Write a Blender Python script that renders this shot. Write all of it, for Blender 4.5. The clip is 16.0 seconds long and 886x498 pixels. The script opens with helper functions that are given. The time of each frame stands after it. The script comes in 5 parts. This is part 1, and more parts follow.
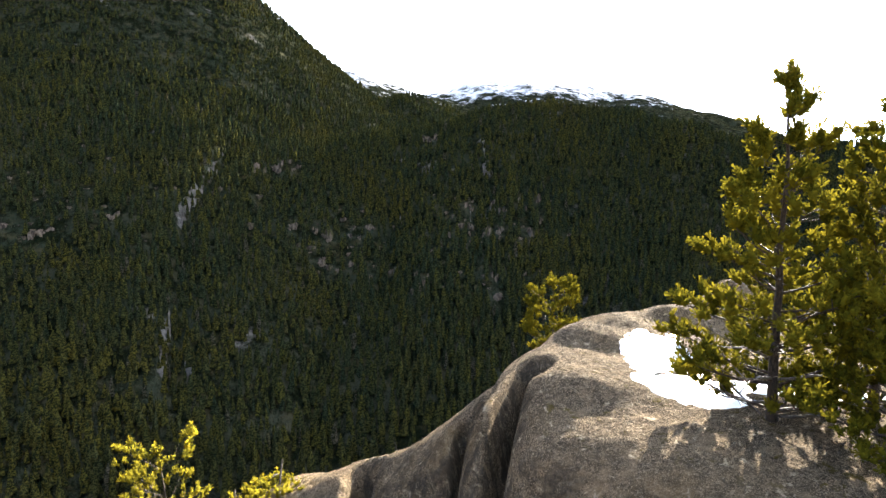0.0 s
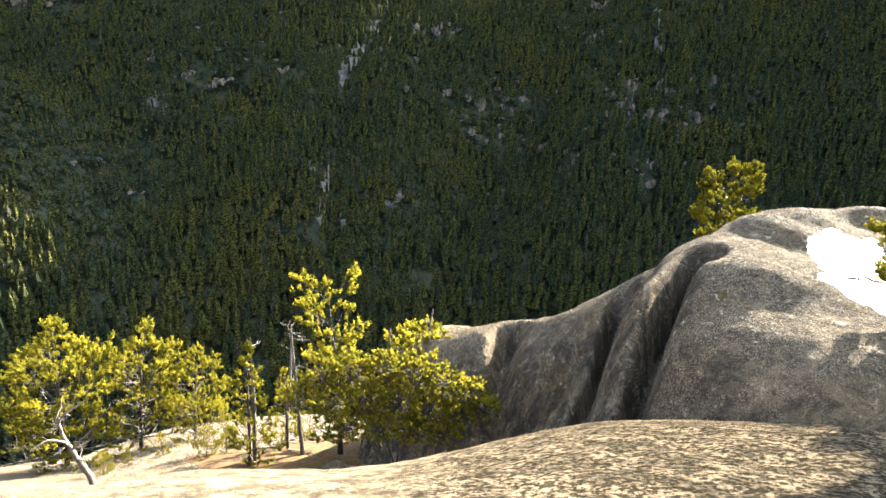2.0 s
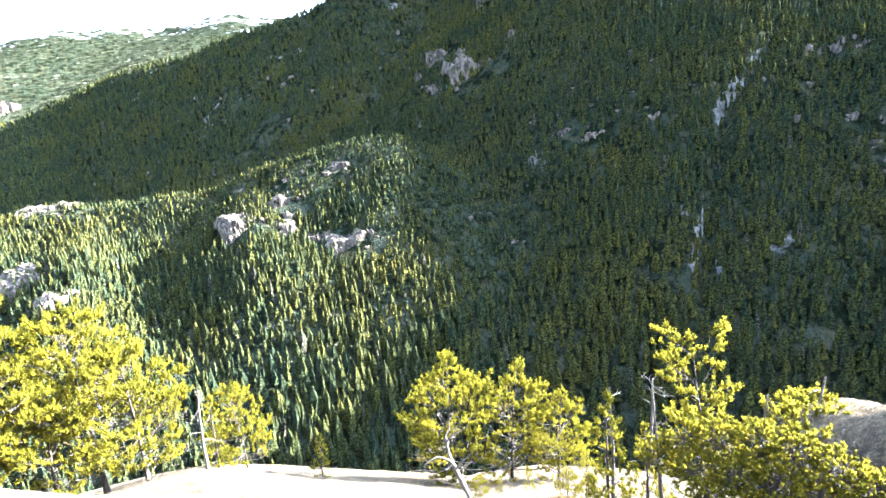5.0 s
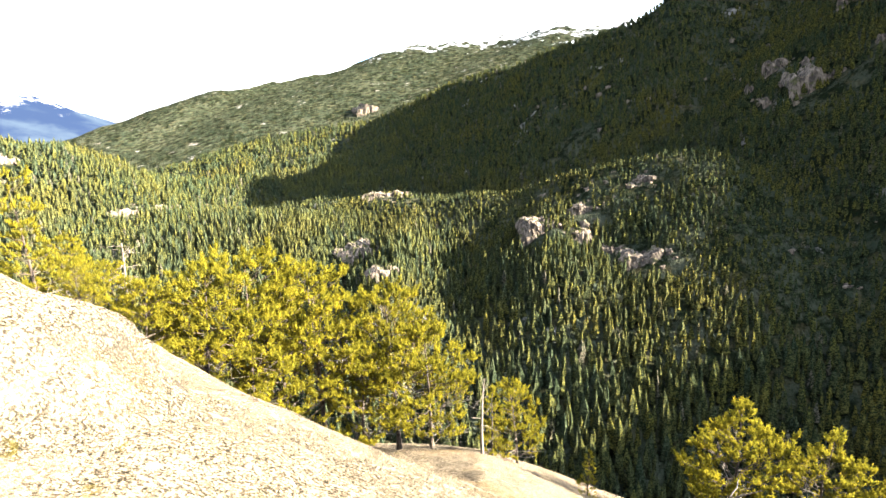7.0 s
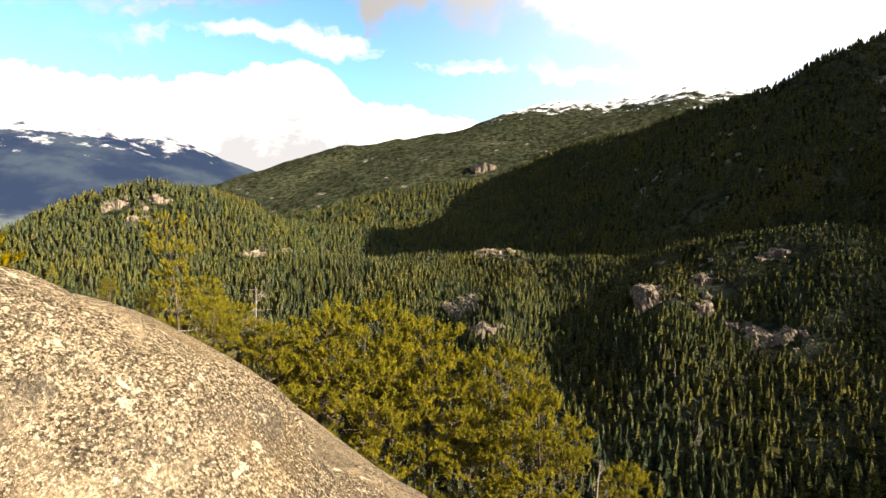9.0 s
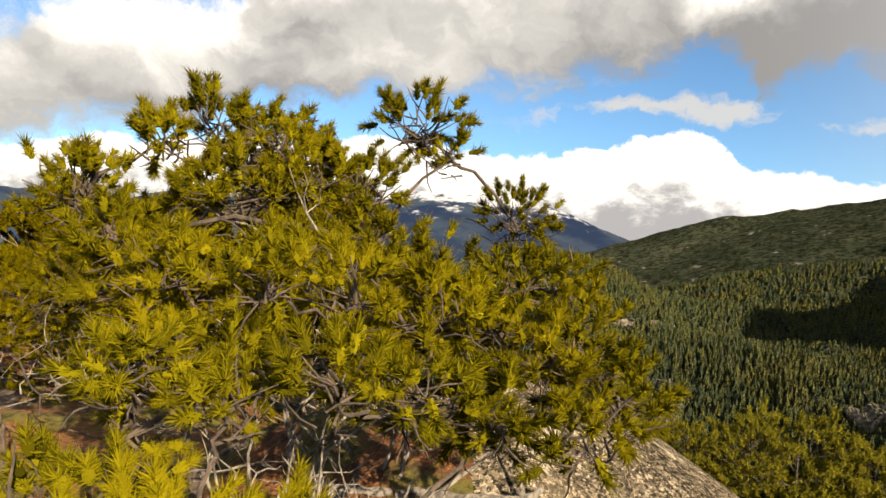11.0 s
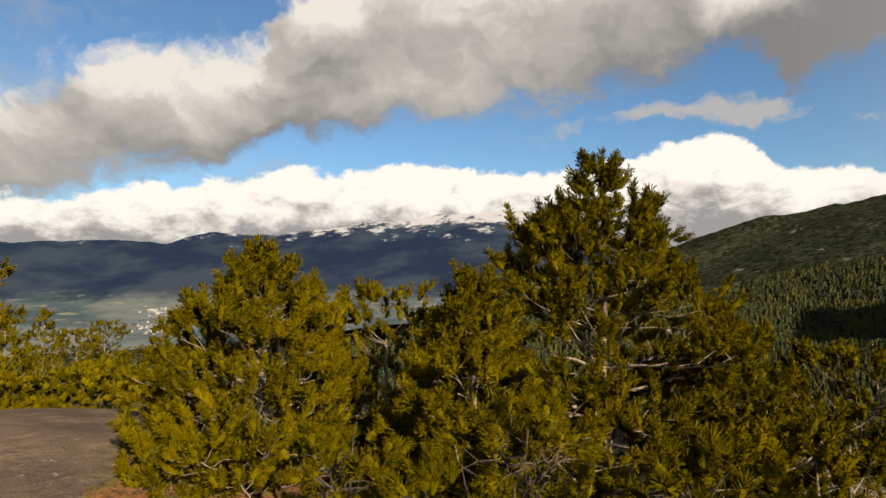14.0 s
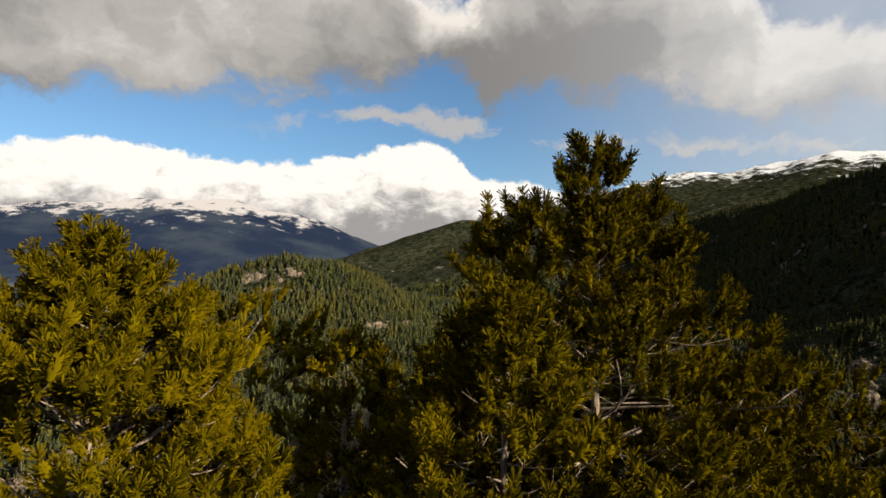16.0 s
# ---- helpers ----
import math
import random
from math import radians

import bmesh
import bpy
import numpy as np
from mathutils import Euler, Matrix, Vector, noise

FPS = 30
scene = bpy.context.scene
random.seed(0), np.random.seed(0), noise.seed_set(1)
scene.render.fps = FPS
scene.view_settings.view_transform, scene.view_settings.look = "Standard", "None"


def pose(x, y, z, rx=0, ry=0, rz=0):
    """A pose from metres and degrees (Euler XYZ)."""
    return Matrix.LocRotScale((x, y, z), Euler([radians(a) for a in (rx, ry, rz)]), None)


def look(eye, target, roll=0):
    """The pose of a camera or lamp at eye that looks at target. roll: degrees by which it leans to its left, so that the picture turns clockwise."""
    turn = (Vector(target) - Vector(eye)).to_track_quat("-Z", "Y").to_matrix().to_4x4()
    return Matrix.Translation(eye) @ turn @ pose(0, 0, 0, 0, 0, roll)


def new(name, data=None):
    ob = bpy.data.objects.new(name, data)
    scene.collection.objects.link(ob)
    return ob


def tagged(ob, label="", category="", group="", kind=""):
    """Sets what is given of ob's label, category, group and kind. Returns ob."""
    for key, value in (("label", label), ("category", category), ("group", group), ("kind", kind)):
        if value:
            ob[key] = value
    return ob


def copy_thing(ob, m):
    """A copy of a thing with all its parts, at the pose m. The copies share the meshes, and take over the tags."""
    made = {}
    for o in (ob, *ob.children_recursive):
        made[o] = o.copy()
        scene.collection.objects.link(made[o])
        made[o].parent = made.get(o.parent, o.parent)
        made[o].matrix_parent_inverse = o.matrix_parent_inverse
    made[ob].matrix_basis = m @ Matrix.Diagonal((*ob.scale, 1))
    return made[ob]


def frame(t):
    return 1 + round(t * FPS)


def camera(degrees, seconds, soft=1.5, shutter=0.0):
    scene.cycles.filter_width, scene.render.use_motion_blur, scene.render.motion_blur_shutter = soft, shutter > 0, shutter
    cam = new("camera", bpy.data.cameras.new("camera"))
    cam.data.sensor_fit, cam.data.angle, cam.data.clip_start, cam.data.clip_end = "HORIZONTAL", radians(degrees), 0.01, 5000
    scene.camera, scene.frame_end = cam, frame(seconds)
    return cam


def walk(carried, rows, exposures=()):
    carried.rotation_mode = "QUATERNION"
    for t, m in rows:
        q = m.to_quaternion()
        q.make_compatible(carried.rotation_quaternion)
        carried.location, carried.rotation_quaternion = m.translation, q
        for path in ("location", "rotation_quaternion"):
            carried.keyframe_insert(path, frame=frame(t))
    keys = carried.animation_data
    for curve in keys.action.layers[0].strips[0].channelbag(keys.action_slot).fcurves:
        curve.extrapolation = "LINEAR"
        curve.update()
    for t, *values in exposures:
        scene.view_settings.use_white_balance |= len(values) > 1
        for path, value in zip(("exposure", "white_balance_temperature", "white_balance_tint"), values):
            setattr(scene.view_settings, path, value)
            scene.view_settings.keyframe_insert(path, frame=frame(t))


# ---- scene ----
cam = camera(71.9, 16.0)
PATH = [
    (0, (-0.935, -0.443, -0.352), (-0.897, 1.548, -0.529), 0.2),
    (0.2, (-1.108, -0.435, -0.381), (-1.155, 1.553, -0.597), 0.2),
    (0.5, (-1.297, -0.416, -0.429), (-1.472, 1.553, -0.73), 0.1),
    (1, (-1.367, -0.39, -0.533), (-1.667, 1.535, -0.985), 1.8),
    (1.5, (-1.413, -0.426, -0.582), (-1.763, 1.46, -1.149), 2.8),
    (2, (-1.463, -0.332, -0.649), (-1.864, 1.535, -1.243), 3.8),
    (2.5, (-1.591, -0.374, -0.639), (-2.202, 1.44, -1.217), 3.9),
    (2.8, (-1.633, -0.404, -0.543), (-2.371, 1.39, -1.027), 3.0),
    (2.9, (-1.62, -0.366, -0.528), (-2.397, 1.423, -0.971), 2.6),
    (3, (-1.612, -0.306, -0.535), (-2.408, 1.487, -0.924), 2.5),
    (3.2, (-1.64, -0.23, -0.53), (-2.474, 1.567, -0.809), 2.0),
    (5.3, (-1.164, -0.231, -0.533), (-2.654, 0.999, -1.046), -4.1),
    (5.5, (-1.192, -0.264, -0.517), (-2.713, 0.903, -1.087), -3.1),
    (6, (-1.205, -0.369, -0.473), (-2.849, 0.616, -1.048), -2.1),
    (6.5, (-1.288, -0.401, -0.448), (-3.081, 0.346, -0.925), -3.0),
    (7, (-1.368, -0.388, -0.407), (-3.264, 0.148, -0.753), -2.1),
    (7.5, (-1.384, -0.372, -0.388), (-3.32, 0.107, -0.546), -1.0),
    (8, (-1.529, -0.354, -0.432), (-3.48, 0.075, -0.545), -0.9),
    (8.2, (-1.594, -0.356, -0.432), (-3.549, 0.053, -0.542), -1.2),
    (10.3, (-2.487, -2.016, 0.059), (-4.428, -2.489, -0.014), 2.7),
    (10.5, (-2.536, -2.179, 0.056), (-4.445, -2.774, 0.054), 2.2),
    (11, (-2.599, -2.555, 0.149), (-4.359, -3.505, 0.17), 3.9),
    (11.5, (-2.636, -2.99, 0.271), (-4.325, -4.052, 0.411), -2.0),
    (12, (-2.698, -3.517, 0.324), (-4.225, -4.797, 0.497), 1.8),
    (12.5, (-2.827, -3.998, 0.371), (-4.158, -5.486, 0.488), 2.2),
    (13, (-2.832, -4.493, 0.398), (-4.27, -5.882, 0.425), 2.1),
    (13.5, (-3.023, -5.005, 0.455), (-4.509, -6.344, 0.475), -1.0),
    (14, (-3.112, -5.562, 0.486), (-4.815, -6.607, 0.578), -0.2),
    (14.5, (-3.328, -6.057, 0.553), (-5.079, -6.957, 0.905), 2.1),
    (15, (-3.528, -6.546, 0.444), (-5.323, -7.356, 0.793), -0.1),
    (15.5, (-3.754, -7.028, 0.521), (-5.726, -7.343, 0.63), 1.0),
    (16, (-3.954, -7.585, 0.595), (-5.944, -7.772, 0.674), 1.0),
]
EXPOSURES = [(0.0, 4.9, 6300, 13), (0.5, 5.05, 5800, 8), (1.0, 4.9, 5700, 9), (1.5, 4.9, 5650, 9), (2.0, 5.35, 5900, 8), (2.5, 5.7, 5050, 7), (3.0, 6.4, 4550, 9), (5.5, 5.95, 5250, 8), (6.0, 5.75, 5550, 8), (6.5, 5.4, 5800, 9), (7.0, 5.0, 6100, 10), (7.5, 4.5, 6400, 11), (8.2, 3.85, 6800, 12), (10.3, 2.95, 6900, 11), (11.5, 2.4, 6950, 11), (13.0, 2.0, 7000, 12), (15.0, 2.05, 7000, 12), (15.5, 1.75, 6900, 12), (16.0, 2.1, 6900, 12)]
walk(cam, [(t, look(eye, target, roll)) for t, eye, target, roll in PATH], EXPOSURES)


# ---- world, sun ----
SUN_AZ, SUN_EL = -31.0, 22.5


def polar(az, d, el=0.0):
    """A place from its bearing (degrees to the left of +y), distance and elevation angle as seen from the summit."""
    a = radians(az)
    return (-d * math.sin(a), d * math.cos(a), d * math.tan(radians(el)))


sun_data = bpy.data.lights.new("sun", "SUN")
sun_data.energy, sun_data.angle, sun_data.color = 5.0, radians(0.55), (1.0, 0.88, 0.68)
sun = new("sun", sun_data)
sun.matrix_world = look(polar(SUN_AZ, 200, SUN_EL), (0, 0, 0))


class Nodes:
    """Short-hand for building a node tree."""

    def __init__(self, tree):
        self.tree = tree
        tree.nodes.clear()

    def add(self, kind, values=None, **settings):
        n = self.tree.nodes.new(kind)
        for key, value in settings.items():
            setattr(n, key, value)
        for key, value in (values or {}).items():
            if isinstance(value, bpy.types.NodeSocket):
                self.tree.links.new(value, n.inputs[key])
            else:
                n.inputs[key].default_value = value
        return n

    def math(self, op, a, b=0.0, clamp=False):
        return self.add("ShaderNodeMath", {0: a, 1: b}, operation=op, use_clamp=clamp).outputs[0]

    def mix(self, f, a, b, kind="MIX"):
        n = self.add("ShaderNodeMix", data_type="RGBA", blend_type=kind)
        for i, v in ((0, f), (6, a), (7, b)):
            if isinstance(v, bpy.types.NodeSocket):
                self.tree.links.new(v, n.inputs[i])
            else:
                n.inputs[i].default_value = v if i == 0 else (*v, 1.0)
        return n.outputs[2]

    def noise(self, at, scale, detail=4.0, rough=0.55, distort=0.0):
        return self.add("ShaderNodeTexNoise", {"Vector": at, "Scale": scale, "Detail": detail, "Roughness": rough, "Distortion": distort}).outputs[0]

    def ramp(self, v, lo, hi):
        return self.add("ShaderNodeMapRange", {0: v, 1: lo, 2: hi}, interpolation_type="SMOOTHSTEP").outputs[0]

    def join(self, a, b):
        self.tree.links.new(a, b)


def make_world():
    """Blue winter sky, a ragged grey-bottomed cloud deck overhead and heaped white clouds along the far range."""
    w = bpy.data.worlds.new("world")
    w.use_nodes = True
    scene.world = w
    n = Nodes(w.node_tree)
    at = n.add("ShaderNodeTexCoord").outputs["Generated"]
    sky = n.add("ShaderNodeTexSky", {}, sky_type="NISHITA", sun_disc=False, sun_elevation=radians(SUN_EL), sun_rotation=radians(-SUN_AZ), altitude=600.0, air_density=1.0, dust_density=0.4, ozone_density=3.0)
    x, y, z = n.add("ShaderNodeSeparateXYZ", {0: at}).outputs
    az = n.math("MULTIPLY", n.math("ARCTAN2", n.math("MULTIPLY", x, -1.0), y), 57.2958)
    el = n.math("MULTIPLY", n.math("ARCSINE", z), 57.2958)

    def lump(scale, tall, detail, shift=0.0, rough=0.5, distort=0.2):
        v = n.add("ShaderNodeCombineXYZ", {0: n.math("MULTIPLY", az, scale), 1: n.math("MULTIPLY", n.math("ADD", el, shift), scale * tall), 2: 3.7}).outputs[0]
        return n.noise(v, 1.0, detail, rough, distort)

    plain_az, plain_el = az, el
    bend_az = n.math("MULTIPLY", n.math("SUBTRACT", lump(0.16, 1.0, 5.0, 80.0, 0.6), 0.5), 9.0)
    bend_el = n.math("MULTIPLY", n.math("SUBTRACT", lump(0.16, 1.0, 5.0, 120.0, 0.6), 0.5), 6.0)
    az, el = n.math("ADD", az, bend_az), n.math("ADD", el, bend_el)

    def line(pts):
        """An elevation angle that varies with the bearing."""
        r = n.add("ShaderNodeValToRGB", {0: n.math("DIVIDE", az, 200.0)})
        while len(r.color_ramp.elements) < len(pts):
            r.color_ramp.elements.new(1.0)
        for e, (a, v) in zip(r.color_ramp.elements, pts):
            e.position, e.color = a / 200.0, (v / 40.0, v / 40.0, v / 40.0, 1.0)
        return n.math("MULTIPLY", r.outputs[0], 40.0)

    # the deck: a slanting bank, low at bearing 168, high and broad towards bearing 100
    base = line([(58, 12), (69, 12.4), (76, 16.5), (84, 15.3), (91.3, 14.2), (93.5, 18), (97, 17), (103, 16.5), (110, 15.5), (118.6, 13.6), (127, 14), (131, 13), (138, 11.2), (142, 8.8), (150, 6.4), (160, 4.4), (168, 2.6), (180, 2)])
    roof = line([(58, 21), (66, 20.7), (71, 30), (79, 39), (90.4, 36), (94.5, 24.5), (97.3, 25.5), (99, 29), (103, 32), (117, 30.5), (128.5, 29.3), (136.6, 25.5), (139, 21.2), (148, 20.3), (155, 17.7), (164, 12.8), (168, 11), (180, 9)])
    body = lump(0.13, 1.25, 8.0, 0.0, 0.56, 0.3)
    broad = lump(0.045, 1.8, 4.0, 14.0, 0.5, 0.3)
    inner = n.math("MINIMUM", n.math("SUBTRACT", el, base), n.math("SUBTRACT", roof, el))
    dens = n.math("ADD", n.math("MINIMUM", n.math("MULTIPLY", inner, 0.24), 1.1), n.math("MULTIPLY", n.math("SUBTRACT", body, 0.5), 2.6))
    cover = n.ramp(dens, 0.0, 0.62)
    share = n.math("DIVIDE", n.math("SUBTRACT", el, base), n.math("MAXIMUM", n.math("SUBTRACT", roof, base), 3.0))
    share = n.math("ADD", share, n.math("ADD", n.math("MULTIPLY", n.math("SUBTRACT", body, 0.5), 1.0), n.math("MULTIPLY", n.math("SUBTRACT", broad, 0.5), 1.5)))
    deck = n.mix(n.ramp(share, 0.02, 0.50), (0.185, 0.183, 0.183), (0.38, 0.375, 0.36))
    deck = n.mix(n.ramp(share, 0.40, 0.78), deck, (0.66, 0.645, 0.61))
    # torn shreds in the gap below the deck, and thin high wisps
    shred = line([(58, 11), (72, 11), (80, 11.3), (88, 12), (92, 13.5), (100, 14.4), (108, 13.4), (114, 12.4), (180, 8)])
    rag = n.math("SUBTRACT", 0.9, n.math("ABSOLUTE", n.math("SUBTRACT", el, shred)))
    rag = n.math("ADD", rag, n.math("MULTIPLY", n.math("SUBTRACT", lump(0.10, 2.0, 7.0, 23.0, 0.6), 0.53), 9.0))
    rag = n.math("MULTIPLY", n.ramp(rag, 0.0, 1.5), n.ramp(az, 118.0, 106.0))
    wisp = n.ramp(lump(0.06, 2.6, 6.0, 9.0, 0.6), 0.54, 0.75)
    az, el = plain_az, plain_el
    # heaped cumulus low over the far range, bright on top, grey at the foot
    head = line([(58, 5), (81, 7), (87.5, 8.5), (92.4, 9), (94, 11), (98, 12), (101, 11.7), (106, 10.3), (115, 9.6), (120, 10.4), (129, 10.1), (135, 10), (141, 8.5), (149, 8), (153, 7), (158, 6.4), (166, 3.9), (175, 3.5), (180, 3)])
    curl = lump(0.34, 1.2, 7.0, 31.0, 0.58, 0.2)
    top = n.math("ADD", n.math("MULTIPLY", n.math("SUBTRACT", curl, 0.5), 4.2), head)
    low = n.ramp(n.math("SUBTRACT", top, el), -0.1, 0.55)
    puff = lump(0.30, 1.6, 7.0, 50.0, 0.62)
    under = n.math("SUBTRACT", el, n.math("MULTIPLY", head, 0.55))
    foot = n.ramp(n.math("ADD", under, n.math("MULTIPLY", n.math("SUBTRACT", puff, 0.5), 11.0)), -1.6, 2.2)
    heaped = n.mix(foot, (0.27, 0.268, 0.272), (0.80, 0.785, 0.745))
    col = n.mix(1.0, sky.outputs[0], (0.068, 0.088, 0.097), "MULTIPLY")
    col = n.mix(n.math("MULTIPLY", wisp, 0.5), col, (0.36, 0.36, 0.36))
    col = n.mix(n.math("MULTIPLY", rag, 0.85), col, (0.40, 0.395, 0.385))
    col = n.mix(cover, col, deck)
    col = n.mix(low, col, heaped)
    # thin bright cloud closes the sky towards the sun
    col = n.mix(n.math("MULTIPLY", n.ramp(az, 70.0, 50.0), n.ramp(lump(0.05, 1.5, 5.0, 70.0), 0.42, 0.6)), col, (0.5, 0.5, 0.49))
    # the blue pales towards the sun
    col = n.mix(n.math("MULTIPLY", n.ramp(az, 95.0, 55.0), 0.55), col, (0.50, 0.53, 0.56))
    # veil of bright haze round the sun
    sunward = n.add("ShaderNodeVectorMath", {0: at, 1: Vector(polar(SUN_AZ, 1, SUN_EL)).normalized()}, operation="DOT_PRODUCT").outputs["Value"]
    col = n.mix(n.math("MULTIPLY", n.ramp(sunward, 0.4, 0.97), 0.9), col, (1.35, 1.55, 1.85))
    n.join(n.add("ShaderNodeBackground", {0: col, 1: 0.31}).outputs[0], n.add("ShaderNodeOutputWorld").inputs[0])


make_world()


# ---- materials ----
def material(name):
    m = bpy.data.materials.new(name)
    m.use_nodes = True
    return m, Nodes(m.node_tree)


def finish(n, color, rough=0.85, bump=None, strength=0.3, distance=0.02, spec=0.3, translucent=None):
    p = n.add("ShaderNodeBsdfPrincipled", {"Roughness": rough, "Specular IOR Level": spec, "Diffuse Roughness": 0.8})
    if isinstance(color, bpy.types.NodeSocket):
        n.join(color, p.inputs["Base Color"])
    else:
        p.inputs["Base Color"].default_value = (*color, 1.0)
    if bump is not None:
        n.join(n.add("ShaderNodeBump", {"Strength": strength, "Distance": distance, "Height": bump}).outputs[0], p.inputs["Normal"])
    out = n.add("ShaderNodeOutputMaterial")
    shader = p.outputs[0]
    if translucent is not None:
        t = n.add("ShaderNodeBsdfTranslucent", {0: color})
        shader = n.add("ShaderNodeMixShader", {0: translucent, 1: shader, 2: t.outputs[0]}).outputs[0]
    n.join(shader, out.inputs[0])


def granite(name, tone, gloss=0.0):
    """Weathered grey granite, speckled with pale and black lichen, streaked where water runs, a little moss in the hollows."""
    m, n = material(name)
    at = n.add("ShaderNodeTexCoord").outputs["Object"]
    grain = n.noise(at, 62.0, 5.0, 0.72)
    spot = n.noise(at, 9.0, 7.0, 0.68, 0.7)
    patch = n.noise(at, 1.3, 6.0, 0.62, 0.5)
    wide = n.noise(at, 0.33, 4.0, 0.55)
    nz = n.add("ShaderNodeSeparateXYZ", {0: n.add("ShaderNodeNewGeometry").outputs["Normal"]}).outputs[2]
    run = n.noise(n.add("ShaderNodeMapping", {0: at, 3: (2.6, 2.6, 0.3)}).outputs[0], 1.0, 5.0, 0.6, 0.3)
    c = n.mix(n.ramp(patch, 0.36, 0.64), (0.125, 0.104, 0.078), (0.060, 0.051, 0.040))
    c = n.mix(n.math("MULTIPLY", n.ramp(spot, 0.47, 0.57), 0.55), c, (0.026, 0.023, 0.019))
    pale = n.noise(at, 11.0, 8.0, 0.75, 0.4)
    c = n.mix(n.math("MULTIPLY", n.ramp(pale, 0.54, 0.62), 0.55), c, (0.25, 0.216, 0.17))
    c = n.mix(n.math("MULTIPLY", n.ramp(grain, 0.52, 0.60), 0.85), c, (0.30, 0.262, 0.205))
    c = n.mix(n.math("MULTIPLY", n.ramp(n.noise(at, 42.0, 6.0, 0.75), 0.49, 0.54), 0.9), c, (0.012, 0.011, 0.009))
    c = n.mix(n.math("MULTIPLY", n.ramp(wide, 0.53, 0.68), 0.5), c, (0.075, 0.052, 0.022))
    c = n.mix(n.math("MULTIPLY", n.ramp(n.noise(at, 0.8, 7.0, 0.6, 0.8), 0.57, 0.66), 0.28), c, (0.20, 0.165, 0.12))
    moss = n.math("MULTIPLY", n.ramp(n.noise(at, 3.1, 7.0, 0.7, 0.6), 0.58, 0.62), n.ramp(nz, 0.86, 0.96))
    c = n.mix(n.math("MULTIPLY", moss, 0.8), c, (0.040, 0.034, 0.006))
    crust = n.math("MULTIPLY", n.ramp(n.noise(at, 5.0, 8.0, 0.78, 0.3), 0.585, 0.615), 0.6)
    c = n.mix(crust, c, (0.33, 0.31, 0.255))
    wet = n.math("MULTIPLY", n.ramp(nz, 0.80, 0.55), n.ramp(run, 0.44, 0.60))
    c = n.mix(n.math("MULTIPLY", wet, 0.75), c, (0.026, 0.025, 0.023))
    # a dark crust of rock tripe where the slab turns over towards the gap
    off = n.add("ShaderNodeVectorMath", {0: at, 1: (0.2, 4.2, -3.4)}, operation="DISTANCE").outputs["Value"]
    off = n.math("ADD", off, n.math("MULTIPLY", n.math("SUBTRACT", n.noise(at, 1.1, 6.0, 0.65), 0.5), 2.4))
    c = n.mix(n.math("MULTIPLY", n.ramp(off, 7.0, 3.4), 0.86), c, n.mix(n.ramp(n.noise(at, 4.0, 6.0, 0.7), 0.42, 0.58), (0.165, 0.137, 0.098), (0.058, 0.050, 0.038)))
    tripe = n.math("MULTIPLY", n.ramp(off, 3.6, 2.4), n.ramp(n.noise(at, 19.0, 7.0, 0.78), 0.46, 0.52))
    c = n.mix(n.math("MULTIPLY", tripe, 0.92), c, (0.014, 0.012, 0.009))
    c = n.mix(1.0, c, tone, "MULTIPLY")
    lumps = n.noise(at, 3.2, 5.0, 0.6, 0.3)
    relief = n.math("ADD", n.math("MULTIPLY", lumps, 1.6), n.math("ADD", n.math("MULTIPLY", spot, 0.9), n.math("ADD", n.math("MULTIPLY", grain, 0.4), n.math("MULTIPLY", patch, 1.5))))
    finish(n, c, 0.9, relief, 1.0, 0.19, gloss)
    return m


def brown_crust():
    """Rock under a thin brown skin of lichen: soft stains, faint streaks down the slope, a few pale scabs."""
    m, n = material("lichen_crust")
    at = n.add("ShaderNodeTexCoord").outputs["Object"]
    stain = n.noise(at, 0.9, 6.0, 0.6, 0.4)
    streak = n.noise(n.add("ShaderNodeMapping", {0: at, 2: (0.0, 0.0, 0.5), 3: (0.7, 3.0, 1.0)}).outputs[0], 1.6, 6.0, 0.65, 0.5)
    grain = n.noise(at, 38.0, 5.0, 0.7)
    lumps = n.noise(at, 5.0, 6.0, 0.62, 0.3)
    c = n.mix(n.ramp(stain, 0.36, 0.64), (0.050, 0.036, 0.026), (0.026, 0.0195, 0.0155))
    c = n.mix(n.math("MULTIPLY", n.ramp(streak, 0.50, 0.66), 0.6), c, (0.082, 0.060, 0.043))
    c = n.mix(n.math("MULTIPLY", n.ramp(n.noise(at, 2.2, 7.0, 0.7), 0.55, 0.64), 0.5), c, (0.030, 0.026, 0.008))
    c = n.mix(n.math("MULTIPLY", n.ramp(grain, 0.52, 0.66), 0.45), c, (0.014, 0.011, 0.009))
    c = n.mix(n.math("MULTIPLY", n.ramp(n.noise(at, 8.0, 6.0, 0.7), 0.62, 0.67), 0.7), c, (0.15, 0.125, 0.098))
    relief = n.math("ADD", n.math("MULTIPLY", lumps, 1.3), n.math("ADD", n.math("MULTIPLY", streak, 0.8), n.math("MULTIPLY", grain, 0.25)))
    finish(n, c, 0.95, relief, 0.9, 0.12, 0.06)
    return m


